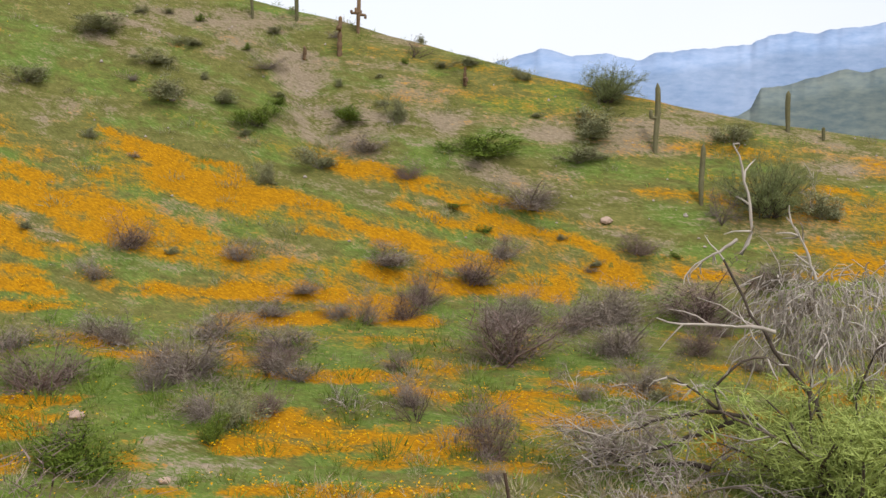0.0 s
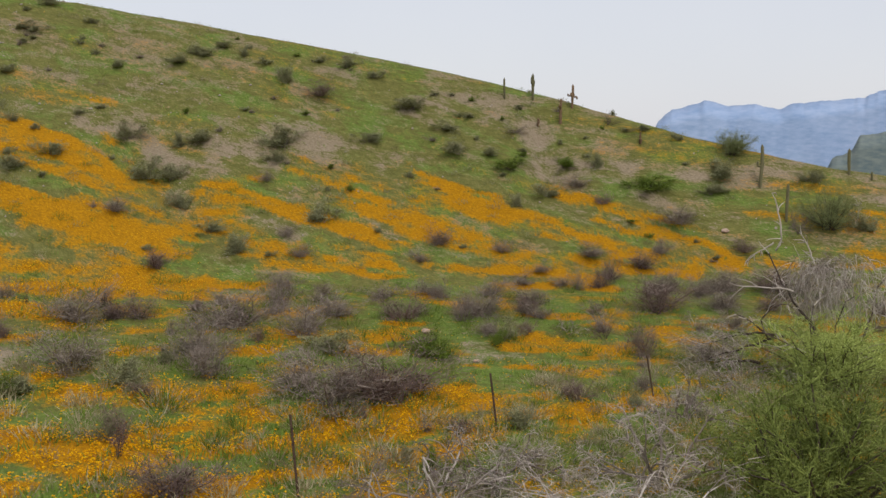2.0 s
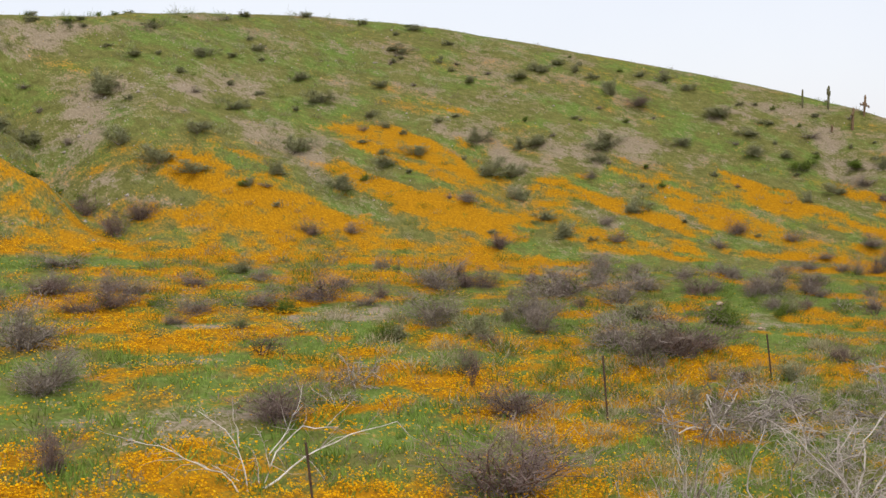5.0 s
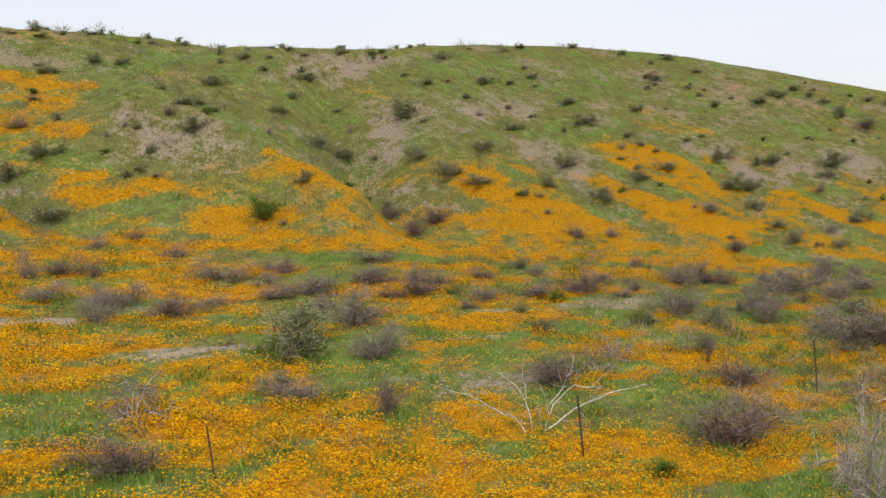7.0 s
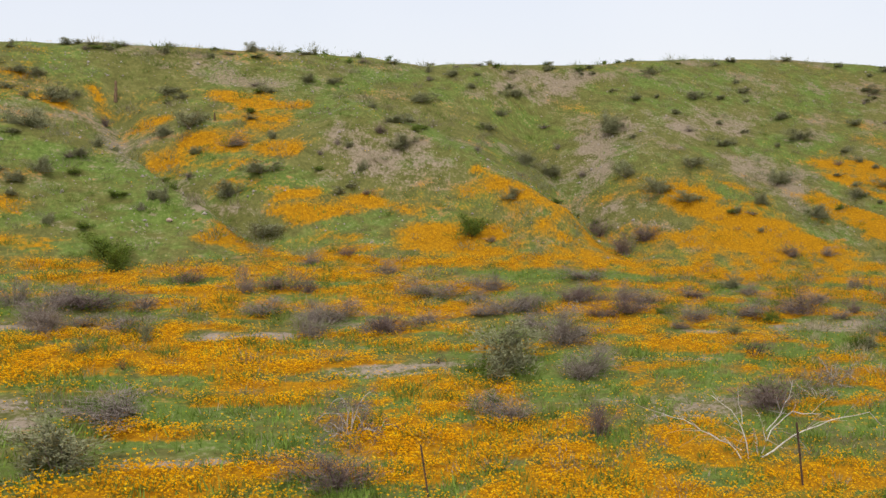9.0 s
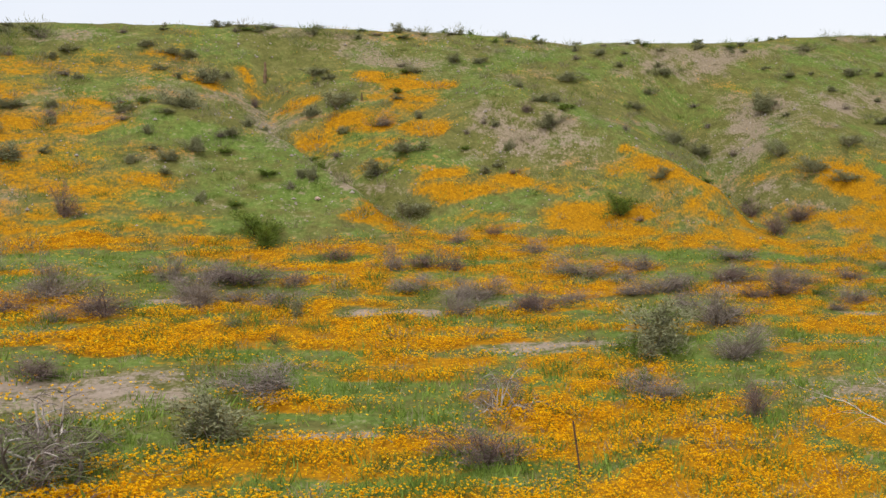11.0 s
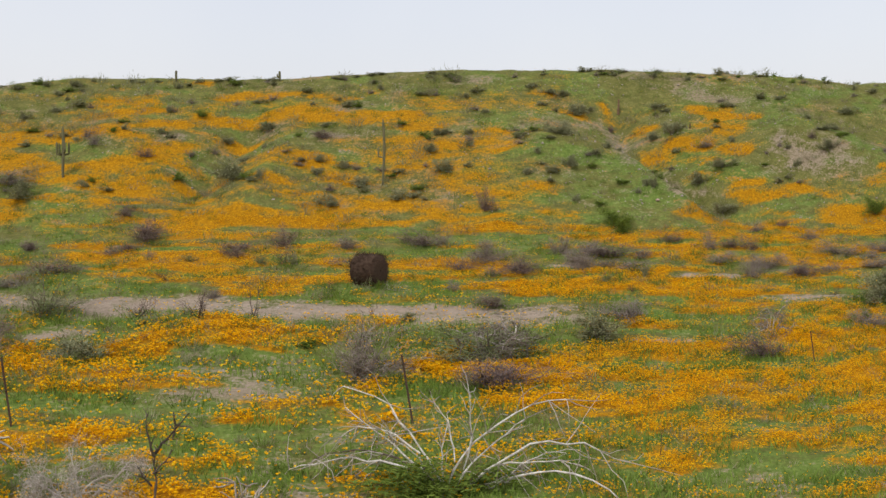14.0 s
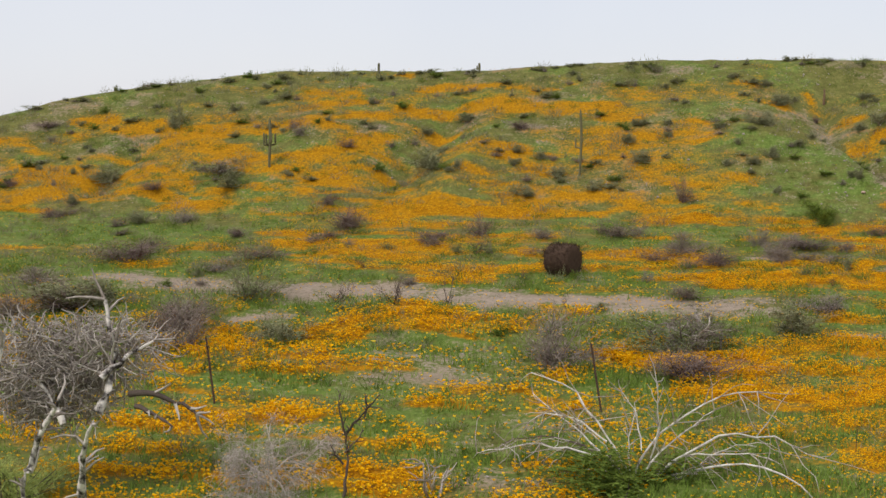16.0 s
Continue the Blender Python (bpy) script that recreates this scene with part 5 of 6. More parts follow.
for row in ((-0.8, 13.9, 0.81, 0.32), (4.4, 16.2, 1.01, 0.40), (-38.4, 9.6, 2.70, 1.58), (-63.7, 14.4, 1.95, 2.43), (-21.5, 10.4, 1.77, 0.97), (-37.1, -24.2, 2.51, 1.26), (-30.0, 6.0, 1.72, 0.86), (-28.2, 8.9, 1.76, 0.88), (-12.0, 10.1, 1.30, 0.78), (-24.9, 6.7, 1.29, 0.77), (-23.3, 13.5, 1.36, 0.73), (-54.5, 5.6, 2.23, 1.34), (-31.8, 9.9, 1.12, 0.63), (-37.5, 17.6, 1.92, 0.67), (-41.0, 16.0, 1.19, 0.57), (-22.7, 16.1, 1.39, 0.56), (-16.1, 14.3, 1.13, 0.54), (-31.2, 20.7, 1.47, 0.49), (-39.4, 21.2, 1.49, 0.50), (-35.7, 22.7, 1.50, 0.40), (-25.6, 22.8, 1.48, 0.39), (-20.7, 23.3, 1.23, 0.39), (-14.3, 22.6, 1.21, 0.39), (-54.8, 19.2, 1.50, 0.50),):
    shrub("D", *row)
for row in ((-66.9, 2.5, 1.38, 0.92), (-58.5, -1.6, 1.74, 0.87), (-52.3, -21.5, 4.54, 1.57), (-65.9, 7.4, 2.87, 1.19), (-68.8, 15.6, 1.54, 0.51), (-80.3, 18.1, 1.61, 0.43), (-75.6, 19.2, 1.33, 0.43), (-70.5, 20.9, 1.34, 0.43), (-61.9, 22.4, 1.33, 0.42), (-56.9, 22.9, 1.32, 0.53),):
    shrub("D", *row)
for row in ((38.9, -19.8, 0.86, 0.36), (39.8, -22.5, 1.25, 0.48), (37.5, -18.6, 0.85, 0.42), (28.6, -24.0, 1.00, 0.70), (19.2, -19.3, 0.81, 0.54), (9.0, -0.6, 1.36, 1.09), (13.8, -30.9, 0.97, 0.49), (-7.9, 0.7, 1.33, 1.19), (-8.3, 2.3, 2.00, 1.40),):
    shrub("G", *row)
for row in ((-41.8, -18.9, 4.40, 2.37), (-14.5, -24.0, 6.88, 2.09),):
    shrub("Q", *row)
for row in ((32.8, -26.3, 0.64, 0.64), (15.2, -18.5, 2.12, 0.85), (19.4, -23.9, 0.99, 1.18), (-35.9, -18.9, 2.01, 1.67), (-32.5, -18.6, 2.00, 2.00), (-37.0, -11.3, 2.19, 0.73), (-30.6, -7.0, 2.27, 1.51),):
    shrub("T", *row)


def brush_thicket(seed, count, x0, x1, v0, v1, keys, wide, high):
    """Scattered brush of the valley floor, each bush a thing of its own."""
    rng = np.random.default_rng(seed)
    for k in range(count):
        x = rng.uniform(x0, x1)
        g = float(size_here(x))
        y = float(foot(x)) + rng.uniform(v0, v1) * g
        shrub(keys[k % len(keys)], x, y, wide * g * rng.uniform(0.6, 1.3), high * g * rng.uniform(0.6, 1.25))


shrub("G", -14.9, -41.4, 5.2, 1.6)
shrub("T", 41.0, -19.9, 0.75, 0.5)
brush_thicket(1, 36, 26, 44, -15, -2, "BRBB", 2.0, 1.55)
brush_thicket(2, 26, 0, 27, -13, -4, "BRB", 1.7, 0.95)
brush_thicket(6, 60, 18, 44, -34, -3, "BQRDTBGR", 1.25, 0.95)
brush_thicket(7, 30, -50, 18, -26, -8, "QDTBG", 1.1, 0.7)
brush_thicket(3, 16, -60, 0, -14, -4, "BR", 1.7, 0.8)
brush_thicket(4, 150, 0, 42, 3, 40, "DDBG", 0.78, 0.45)
brush_thicket(5, 150, -75, 0, 3, 22, "DDBG", 0.9, 0.5)


# thicker brush by the wash and in the open field
for key, *row in (("R", -52.7, -22.1, 4.2, 2.0), ("B", -43.7, -23.3, 3.6, 2.3), ("D", -37.7, -24.1, 2.9, 1.4), ("B", -54.2, -24.2, 3.5, 2.4), ("D", -50.2, -21.2, 2.6, 1.6), ("B", 24.7, -24.5, 2.6, 1.4), ("R", 26.2, -25.1, 2.3, 1.3)):
    shrub(key, *row)

# low scrub along the brow of the hill
rng = np.random.default_rng(91)
for k in range(64):
    x = rng.uniform(-80, 38)
    g = float(size_here(x))
    shrub("DDDBG"[k % 5], x, float(foot(x) + np.interp(x, CREST_X, CREST_V)) - rng.uniform(-0.3, 1.2), g * rng.uniform(0.5, 1.1), g * rng.uniform(0.18, 0.40))


def dead_brush(x, y, wide, high, seed, wood, fine, stems=9, droop=0.10, label="", leafy=None, name="dead_bush", turns=3, thick=1.0, forks=4, crook=0.24, split=2, spray=0, hang=0.0):
    """A dead bush: crooked limbs that fork into fine bleached twigs."""
    rng = np.random.default_rng(seed)
    limbs, twigs = [], []

    def grow(start, way, length, radius, level):
        steps = 5 if level < 3 else 3
        path = bent(rng, start, way, length, steps, droop * (0.4 + 0.6 * level), crook if level == 0 else crook * 0.62)
        limbs.append(tube(path, np.linspace(radius, radius * 0.45, steps + 1), 5 if level == 0 else 3)) if level < split else twigs.append(tube(path, np.linspace(radius, radius * 0.4, steps + 1), 3))
        if level < turns:
            for k in range(forks if level < 2 else 3):
                w = way + rng.normal(size=3) * 0.62
                w[2] = w[2] * 0.8 + 0.1
                grow(path[rng.integers(2, steps + 1)], w / np.linalg.norm(w), length * rng.uniform(0.4, 0.65), radius * 0.58, level + 1)
    for k in range(stems):
        a, lean = 2 * math.pi * (k + rng.uniform(-0.3, 0.3)) / stems, rng.uniform(0.35, 1.15)
        w = np.array([math.cos(a) * lean, math.sin(a) * lean, 1.05 - 0.55 * lean])
        grow((rng.normal() * 0.05, rng.normal() * 0.05, -0.05), w / np.linalg.norm(w), rng.uniform(0.45, 0.7), 0.017 * thick, 0)
    ob = new(name)
    every = np.concatenate([c for c, _ in limbs + twigs])
    grow_by = (0.5 / np.percentile(np.hypot(every[:, 0], every[:, 1]), 86), 1.0 / np.percentile(every[:, 2], 99.7))
    ob.matrix_world = pose(x, y, float(height(x, y)), 0, 0, rng.uniform(0, 360)) @ Matrix.Diagonal((wide * grow_by[0], wide * grow_by[0], high * grow_by[1], 1))
    part("framework", joined("framework", limbs), wood, ob)
    if twigs:
        part("brushwood", joined("brushwood", twigs), fine, ob)
    if spray:
        at = np.concatenate([c for c, _ in twigs or limbs])
        at = at[rng.integers(0, len(at), spray)] + rng.normal(size=(spray, 3)) * 0.035
        at[:, 2] = np.maximum(at[:, 2], 0.0)
        w = rng.normal(size=(spray, 3)) * 0.7 + at * [0.7, 0.7, 0.2] + [0, 0, 0.15 - hang]
        w /= np.linalg.norm(w, axis=1)[:, None]
        part("brushwood", array_mesh("brushwood", *slivers(rng, at, w, rng.uniform(0.05, 0.17, spray), rng.uniform(0.0025, 0.005, spray)), False), fine, ob)
    if leafy:
        _, crown = MODELS["Q"][seed % 5]
        leaf = part("undergrowth", crown.copy(), leafy, ob)
        leaf.data.materials.clear()
        leaf.data.materials.append(leafy)
        leaf.scale = (0.38, 0.38, 0.24)
    return tagged(ob, label, "dead bush")


dead_brush(32.5, -25.4, 0.98, 0.54, 200, TWIG_WHITE, TWIG_GREY, label="small grey dead bush with bare twigs", turns=2, thick=.6, spray=600, hang=0.3)
dead_brush(35.2, -27.6, 1.00, 0.50, 201, TWIG_WHITE, TWIG_GREY, label="small grey dead bush with bare twigs", turns=2, thick=.6, spray=600, hang=0.3)
dead_brush(16.8, -21.8, 1.32, 0.72, 202, TWIG_WHITE, TWIG_GREY, label="small grey dead bush with bare twigs", turns=2, thick=.6, spray=600, hang=0.3)
dead_brush(15.7, -23.0, 1.76, 0.78, 203, TWIG_WHITE, TWIG_GREY, label="small grey dead bush with bare twigs", turns=2, thick=.6, spray=800, hang=0.3)
dead_brush(-21.6, -12.6, 1.75, 0.87, 204, TWIG_WHITE, TWIG_GREY, label="small grey dead bush with bare twigs", turns=2, thick=.6)
dead_brush(0.1, -21.2, 2.52, 1.44, 230, TWIG_WHITE, TWIG_GREY, 14, 0.2, "drooping bleached dead bush in the field", name="dead_bush", spray=2500, hang=0.6)
dead_brush(33.40, -30.25, 3.26, 1.41, 325, TWIG_GREY, TWIG_PALE, 12, 0.16, "low grey dead brush with arching crooked limbs", turns=3, thick=.5, spray=1500, hang=0.2)
dead_brush(41.51, -26.97, 0.95, 0.70, 331, TWIG_GREY, TWIG_GREY, 9, 0.1, "grey-brown dead brush slumped at a saguaro's foot", turns=2, thick=.8, spray=900, hang=0.4)
dead_brush(43.00, -28.22, 0.75, 0.85, 332, TWIG_WHITE, TWIG_PALE, 5, 0.05, "small bleached snag on the lower slope", turns=2, thick=.7, spray=200)
dead_brush(-29.58, -43.58, 5.30, 2.53, 306, TWIG_WHITE, TWIG_WHITE, 14, 0.15, "low sprawling grey dead brush", turns=3, thick=.6, spray=5000, hang=0.2)
dead_brush(-22.40, -43.66, 2.05, 1.82, 307, TWIG_WHITE, TWIG_GREY, 6, 0.0, "small pale dead stump with broken branches", turns=1, thick=1.6, spray=300)
dead_brush(19.66, -36.13, 4.04, 3.57, 308, TWIG_WHITE, TWIG_WHITE, 9, 0.12, "dense grey tangled dead brush beside the flowers", turns=3, forks=3, thick=.6, spray=700, hang=0.1)
dead_brush(17.44, -35.16, 2.32, 3.72, 309, TWIG_GREY, TWIG_WHITE, 7, 0.02, "upright thin pale dead shrub", turns=2, spray=1500)
dead_brush(22.94, -34.78, 4.31, 2.49, 310, TWIG_WHITE, TWIG_PALE, 9, 0.12, "dense grey dead brush on the field edge", turns=3, thick=.6, spray=1300, hang=0.2)
dead_brush(25.41, -31.29, 4.82, 1.26, 311, TWIG_WHITE, TWIG_PALE, 9, 0.14, "low sprawling bleached dead brush", turns=3, thick=.6, spray=1300, hang=0.3)
dead_brush(6.75, -42.58, 5.76, 1.77, 312, TWIG_GREY, TWIG_WHITE, 14, 0.14, "low grey dead brush lying in grass", turns=3, spray=5000, hang=0.2)
dead_brush(30.30, -30.69, 1.69, 1.43, 313, TWIG_GREY, TWIG_PALE, 12, 0.1, "grey dead bush with thin drooping branches", turns=2, spray=1500, hang=0.2)
dead_brush(-29.28, -17.96, 2.00, 2.00, 314, TWIG_GREY, TWIG_GREY, 5, 0.0, "thin grey leafless shrub", turns=1)
dead_brush(-14.05, -22.93, 5.27, 2.63, 315, TWIG_WHITE, TWIG_GREY, 16, 0.2, "drooping grey dead bush over green grass", leafy=LEAF_GREEN, turns=2, spray=3000, hang=0.5)
dead_brush(23.19, -29.62, 3.19, 1.37, 321, TWIG_WHITE, TWIG_GREY, 9, 0.12, "low grey dead brush in the grass", turns=3, spray=1300, hang=0.3)
dead_brush(27.49, -32.13, 3.54, 1.77, 322, TWIG_GREY, TWIG_PALE, 9, 0.12, "tangled grey-brown dead brush", turns=3, spray=1300, hang=0.2)
dead_brush(25.15, -29.81, 2.85, 1.07, 323, TWIG_GREY, TWIG_PALE, 9, 0.14, "low tangled grey-brown dead brush", turns=3, spray=1300, hang=0.2)
dead_brush(16.78, -21.99, 1.55, 0.84, 324, TWIG_WHITE, TWIG_GREY, 12, 0.12, "low grey dead bush with curved branches", turns=2, spray=800, hang=0.3)


def limb_bush(x, y, face, thick, boughs, wood, fine, seed, label, heads=(), twigs=0, twig=0.012, hang=0.3, dark=(), side=(4, 9)):
    """A dead bush of long bare boughs. boughs: where each springs (across, up), its first and last lean from the upright, its length.
    heads: middle (across, up) and half sizes of the tangles of twigs that the boughs carry."""
    rng = np.random.default_rng(seed)
    ob = new("dead_bush")
    ob.matrix_world = pose(x, y, float(height(x, y)) - 0.05, 0, 0, face)
    shoots = []
    for k, (across, up, first, last, length) in enumerate(boughs):
        a = np.radians(np.linspace(first, last, 9)) + rng.normal(size=9) * 0.17
        step = np.stack([np.sin(a), rng.normal(size=9) * 0.18 + rng.normal() * 0.25, np.cos(a)], 1) * length / 9
        front = -0.55 * max([h[2] for h in heads], default=0)
        path = np.concatenate([[[across, front, up]], [across, front, up] + np.cumsum(step, 0)])
        r = thick * (0.35 + 0.65 * min(1, length / max(b[4] for b in boughs))) * np.linspace(1, 0.35, 10) * (1 + 0.12 * rng.normal(size=10))
        part("bough", joined("bough", [tube(path, r, 6)]), TWIG_DARK if k in dark else wood, ob, "dark bare bough" if k in dark else "")
        for b in range(rng.integers(*side)):
            p = path[rng.integers(2, 10)]
            w = step[-1] / np.linalg.norm(step[-1]) + rng.normal(size=3) * 0.7
            shoots.append(tube(bent(rng, p, w / np.linalg.norm(w), length * rng.uniform(0.14, 0.42), 3, 0.05, 0.25), thick * np.array((0.42, 0.34, 0.24, 0.13)), 3))
    for cx, cz, hx, hz in heads:
        for k in range(twigs):
            d = rng.normal(size=3)
            d *= rng.uniform(0.1, 1.0) ** 0.5 / np.linalg.norm(d)
            p = np.array([cx + d[0] * hx, d[1] * hx * 0.6, cz + d[2] * hz])
            w = d * [0.8, 0.5, 0.4] + rng.normal(size=3) * 0.55 + [0, 0, 0.2 - hang]
            shoots.append(tube(bent(rng, p, w / np.linalg.norm(w), hx * rng.uniform(0.15, 0.5), 4, hang * 0.5, 0.3), twig * np.array((1.0, 0.9, 0.75, 0.55, 0.35)) * rng.uniform(0.5, 1.1), 3))
    part("brushwood", joined("brushwood", shoots), fine, ob)
    return tagged(ob, label, "dead bush")


limb_bush(35.4, -32.13, -68, 0.042, ((-0.7, 1.1, -25, -28, 2.4), (-1.75, 3.2, 25, -28, 1.5), (-1.9, 1.0, -15, 95, 1.5), (-0.65, 0.2, -12, -5, 1.7), (-0.4, 0.3, 3, 30, 2.0), (-1.5, 1.05, -80, -112, 2.0),
                                      (-1.8, 1.0, -104, -120, 1.9), (-2.1, 0.35, -88, -118, 2.1), (-2.0, 1.15, -48, -72, 0.8), (-1.8, 3.4, -125, -140, 0.8), (-1.3, 2.2, -80, -96, 1.5), (-0.8, 2.9, -18, -42, 0.9),
                                      (0.2, 0.0, 10, 20, 2.6), (-0.2, 0.0, -40, -70, 2.2)),
          TWIG_PALE, TWIG_WHITE, 301, "large tangled dead bush with dark limbs and bleached drooping twigs", ((-0.35, 2.35, 1.6, 0.8), (-0.9, 2.3, 0.8, 0.7)), 620, 0.0115, 0.75, (0, 2, 3, 4, 5, 6, 7, 8, 12, 13))
limb_bush(11.71, -26.74, -19, 0.025, ((-0.4, 0.0, -30, -92, 2.9), (-0.2, 0.0, -2, -62, 2.3), (-0.4, 1.1, -10, -5, 1.1), (0.15, 0.1, 14, 86, 2.6), (0.3, 0.9, 32, 12, 1.6), (0.2, 0.1, 46, 86, 3.5), (0.3, 0.6, -16, -14, 0.9), (-0.4, 0.3, -60, -62, 0.6), (0.1, 0.1, -5, -8, 0.9)),
          LIMB_WHITE, TWIG_WHITE, 302, "bleached white dead bush with wide forked branches", side=(7, 13))
limb_bush(-14.88, -41.06, 8, 0.06, ((0.0, 0.0, -18, -62, 6.2), (-0.5, 0.3, -50, -115, 5.3), (-0.7, 0.5, -44, -70, 4.4), (0.0, 0.0, -4, 8, 3.2), (0.1, 0.2, 24, 84, 6.4), (0.7, 0.6, 12, 4, 4.2), (0.4, 1.2, 5, -40, 2.6), (1.1, 0.3, 44, 112, 6.6), (1.6, 0.1, 45, 95, 3.8),
                                     (1.8, 0.1, 58, 132, 6.4), (1.6, 0.3, 74, 140, 3.8), (-1.5, 1.0, -78, -106, 5.2), (-1.0, 1.6, -50, -112, 3.6), (-0.3, 0.0, -62, -118, 3.0), (0.4, 0.0, 35, 60, 4.2), (0.9, 0.2, 55, 100, 4.6), (-0.2, 0.1, -34, -48, 3.6)),
          LIMB_WHITE, TWIG_WHITE, 303, "wide bleached dead bush over green undergrowth", dark=(1,), side=(9, 17))
limb_bush(-37.71, -46.93, 30, 0.20, ((1.15, 0.0, 0, 14, 4.2), (1.75, 4.0, 28, -16, 4.6), (-2.5, 4.0, 22, 8, 3.8), (-1.3, 0.0, 6, 10, 2.0), (-1.05, 1.8, 18, 22, 3.4), (-0.95, 1.8, 36, 24, 3.2), (-2.6, 0.0, -4, 4, 4.0), (3.0, 4.7, 78, 128, 2.8), (3.2, 4.2, 108, 132, 1.6), (0.4, 3.6, -20, -50, 2.6), (1.9, 5.4, 48, 62, 2.6)),
          BARK_PALE, TWIG_WHITE, 304, "large bleached tangled dead bush with split pale limbs", ((1.7, 6.2, 3.1, 1.5), (-0.9, 5.6, 2.6, 2.2), (0.2, 4.4, 2.4, 1.5)), 820, 0.042, 0.1, (7, 8))
limb_bush(-26.13, -44.34, 16, 0.075, ((0.0, 0.0, 3, 5, 2.9), (0.15, 2.6, -18, -8, 1.7), (0.2, 2.7, 36, 48, 2.1), (0.1, 1.9, 40, 20, 1.2), (0.05, 1.4, -40, -15, 1.0), (0.9, 3.3, 10, -10, 1.0)),
          TWIG_DARK, TWIG_DARK, 305, "slender dark dead sapling standing in the flowers")


def broom_bush(x, y, wide, high, seed, label, full=1.0, leaf=LEAF_LIME):
    """A palo verde thicket: a great many arching green twigs."""
    rng = np.random.default_rng(seed)
    wood, green = [], []
    n = int(26 * full)
    for k in range(n):
        a, lean = rng.uniform(0, 2 * math.pi), rng.uniform(0.05, 1.0)
        w = np.array([math.cos(a) * lean, math.sin(a) * lean, 1.1 - 0.5 * lean])
        path = bent(rng, (rng.normal() * 0.08, rng.normal() * 0.08, -0.05), w / np.linalg.norm(w), rng.uniform(0.5, 0.85), 5, 0.02, 0.16)
        wood.append(tube(path, np.linspace(0.013, 0.004, 6), 4))
        for b in range(14):
            s = path[rng.integers(1, 6)]
            w2 = w + rng.normal(size=3) * 0.55
            p2 = bent(rng, s, w2 / np.linalg.norm(w2), rng.uniform(0.15, 0.34), 3, 0.02, 0.22)
            green.append(tube(p2, np.linspace(0.0045, 0.0015, 4), 3))
            for c in range(3):
                w3 = w2 + rng.normal(size=3) * 0.7
                green.append(tube(bent(rng, p2[rng.integers(1, 4)], w3 / np.linalg.norm(w3), rng.uniform(0.06, 0.14), 2, 0, 0.2), (0.003, 0.002, 0.001), 3))
    ob = new("palo_verde")
    ob.matrix_world = pose(x, y, float(height(x, y)), 0, 0, rng.uniform(0, 360)) @ Matrix.Diagonal((wide, wide, high, 1))
    part("framework", joined("framework", wood), TWIG_DARK, ob)
    part("broomwork", joined("broomwork", green), leaf, ob)
    n = int(6000 * full * full)
    at = np.concatenate([c for c, _ in green])[rng.integers(0, sum(len(c) for c, _ in green), n)] + rng.normal(size=(n, 3)) * 0.02
    way = rng.normal(size=(n, 3))
    way /= np.linalg.norm(way, axis=1)[:, None]
    part("foliage", array_mesh("foliage", *slivers(rng, at, way, 0.045, 0.004), False), leaf, ob)
    return tagged(ob, label, "bush")


broom_bush(34.73, -32.03, 3.41, 1.93, 401, "dense bright green palo verde bush beside a dead bush", 1.6)
broom_bush(42.66, -23.78, 1.02, 0.86, 402, "small dusty green palo verde on the ridge", 1.9, LEAF_BROOM)
broom_bush(42.30, -27.58, 1.30, 1.42, 403, "dusty olive palo verde on the lower slope", 1.5, LEAF_BROOM)
broom_bush(-39.29, -47.36, 4.66, 2.33, 404, "yellow-green low bush under a dead bush")
broom_bush(29.00, -34.77, 3.76, 3.25, 405, "dense dark green palo verde thicket by the dead brush", 1.7, LEAF_VERDE)


def ribbed(path, radii, ribs=11):
    """A ribbed cactus column with a rounded tip."""
    path = np.asarray(path, float)
    sides = ribs * 2
    co, fa = tube(path, radii, sides)
    co = co.reshape(len(path), sides, 3)
    k = np.where(np.arange(sides) % 2 == 0, 1.0, 0.80)[None, :, None]
    co = path[:, None] + (co - path[:, None]) * k
    return co.reshape(-1, 3), fa


def saguaro(x, y, high, wide, arms=(), dead=False, lean=0.0, stump=False, label="tall ribbed green saguaro cactus on the slope"):
    """arms: height share, direction, reach and rise as shares of the height."""
    ob = new("saguaro")
    ob.matrix_world = pose(x, y, float(height(x, y)) - 0.03 * high, lean, 0, 0)
    mat = CACTUS_DEAD if dead else CACTUS
    s = np.linspace(0, 1, 14)
    path = np.stack([0.012 * high * np.sin(5 * s + x), 0.012 * high * np.cos(4 * s + y), s * high], 1)
    tip = np.sqrt(np.clip(1 - np.clip((s - 0.93) / 0.07, 0, 1) ** 2, 0.03, 1)) if not stump else np.linspace(1.1, 0.5, 14) + 0.18 * np.sin(s * 23)
    part("trunk", joined("trunk", [ribbed(path, wide / 2 * (0.82 + 0.25 * np.sin(s * 2.6)) * tip)]), mat, ob)
    for at, deg, reach, rise in arms:
        u = np.array([math.cos(radians(deg)), math.sin(radians(deg)), 0])
        q = np.linspace(0, 1, 12)
        out = np.minimum(q / 0.35, 1) * reach * 1.5 * high
        up = np.where(q < 0.35, 0.12 * np.sin(q / 0.35 * 1.57) * abs(rise), 0.12 * abs(rise) + (q - 0.35) / 0.65 * abs(rise)) * high * np.sign(rise)
        p = np.stack([u[0] * out, u[1] * out, at * high + up], 1)
        rr = np.full(12, wide * 0.36) * np.sqrt(np.clip(1 - np.clip((q - 0.9) / 0.1, 0, 1) ** 2, 0.05, 1))
        part("arm", joined("arm", [ribbed(p, rr, 9)]), mat, ob)
    return tagged(ob, label, "cactus")


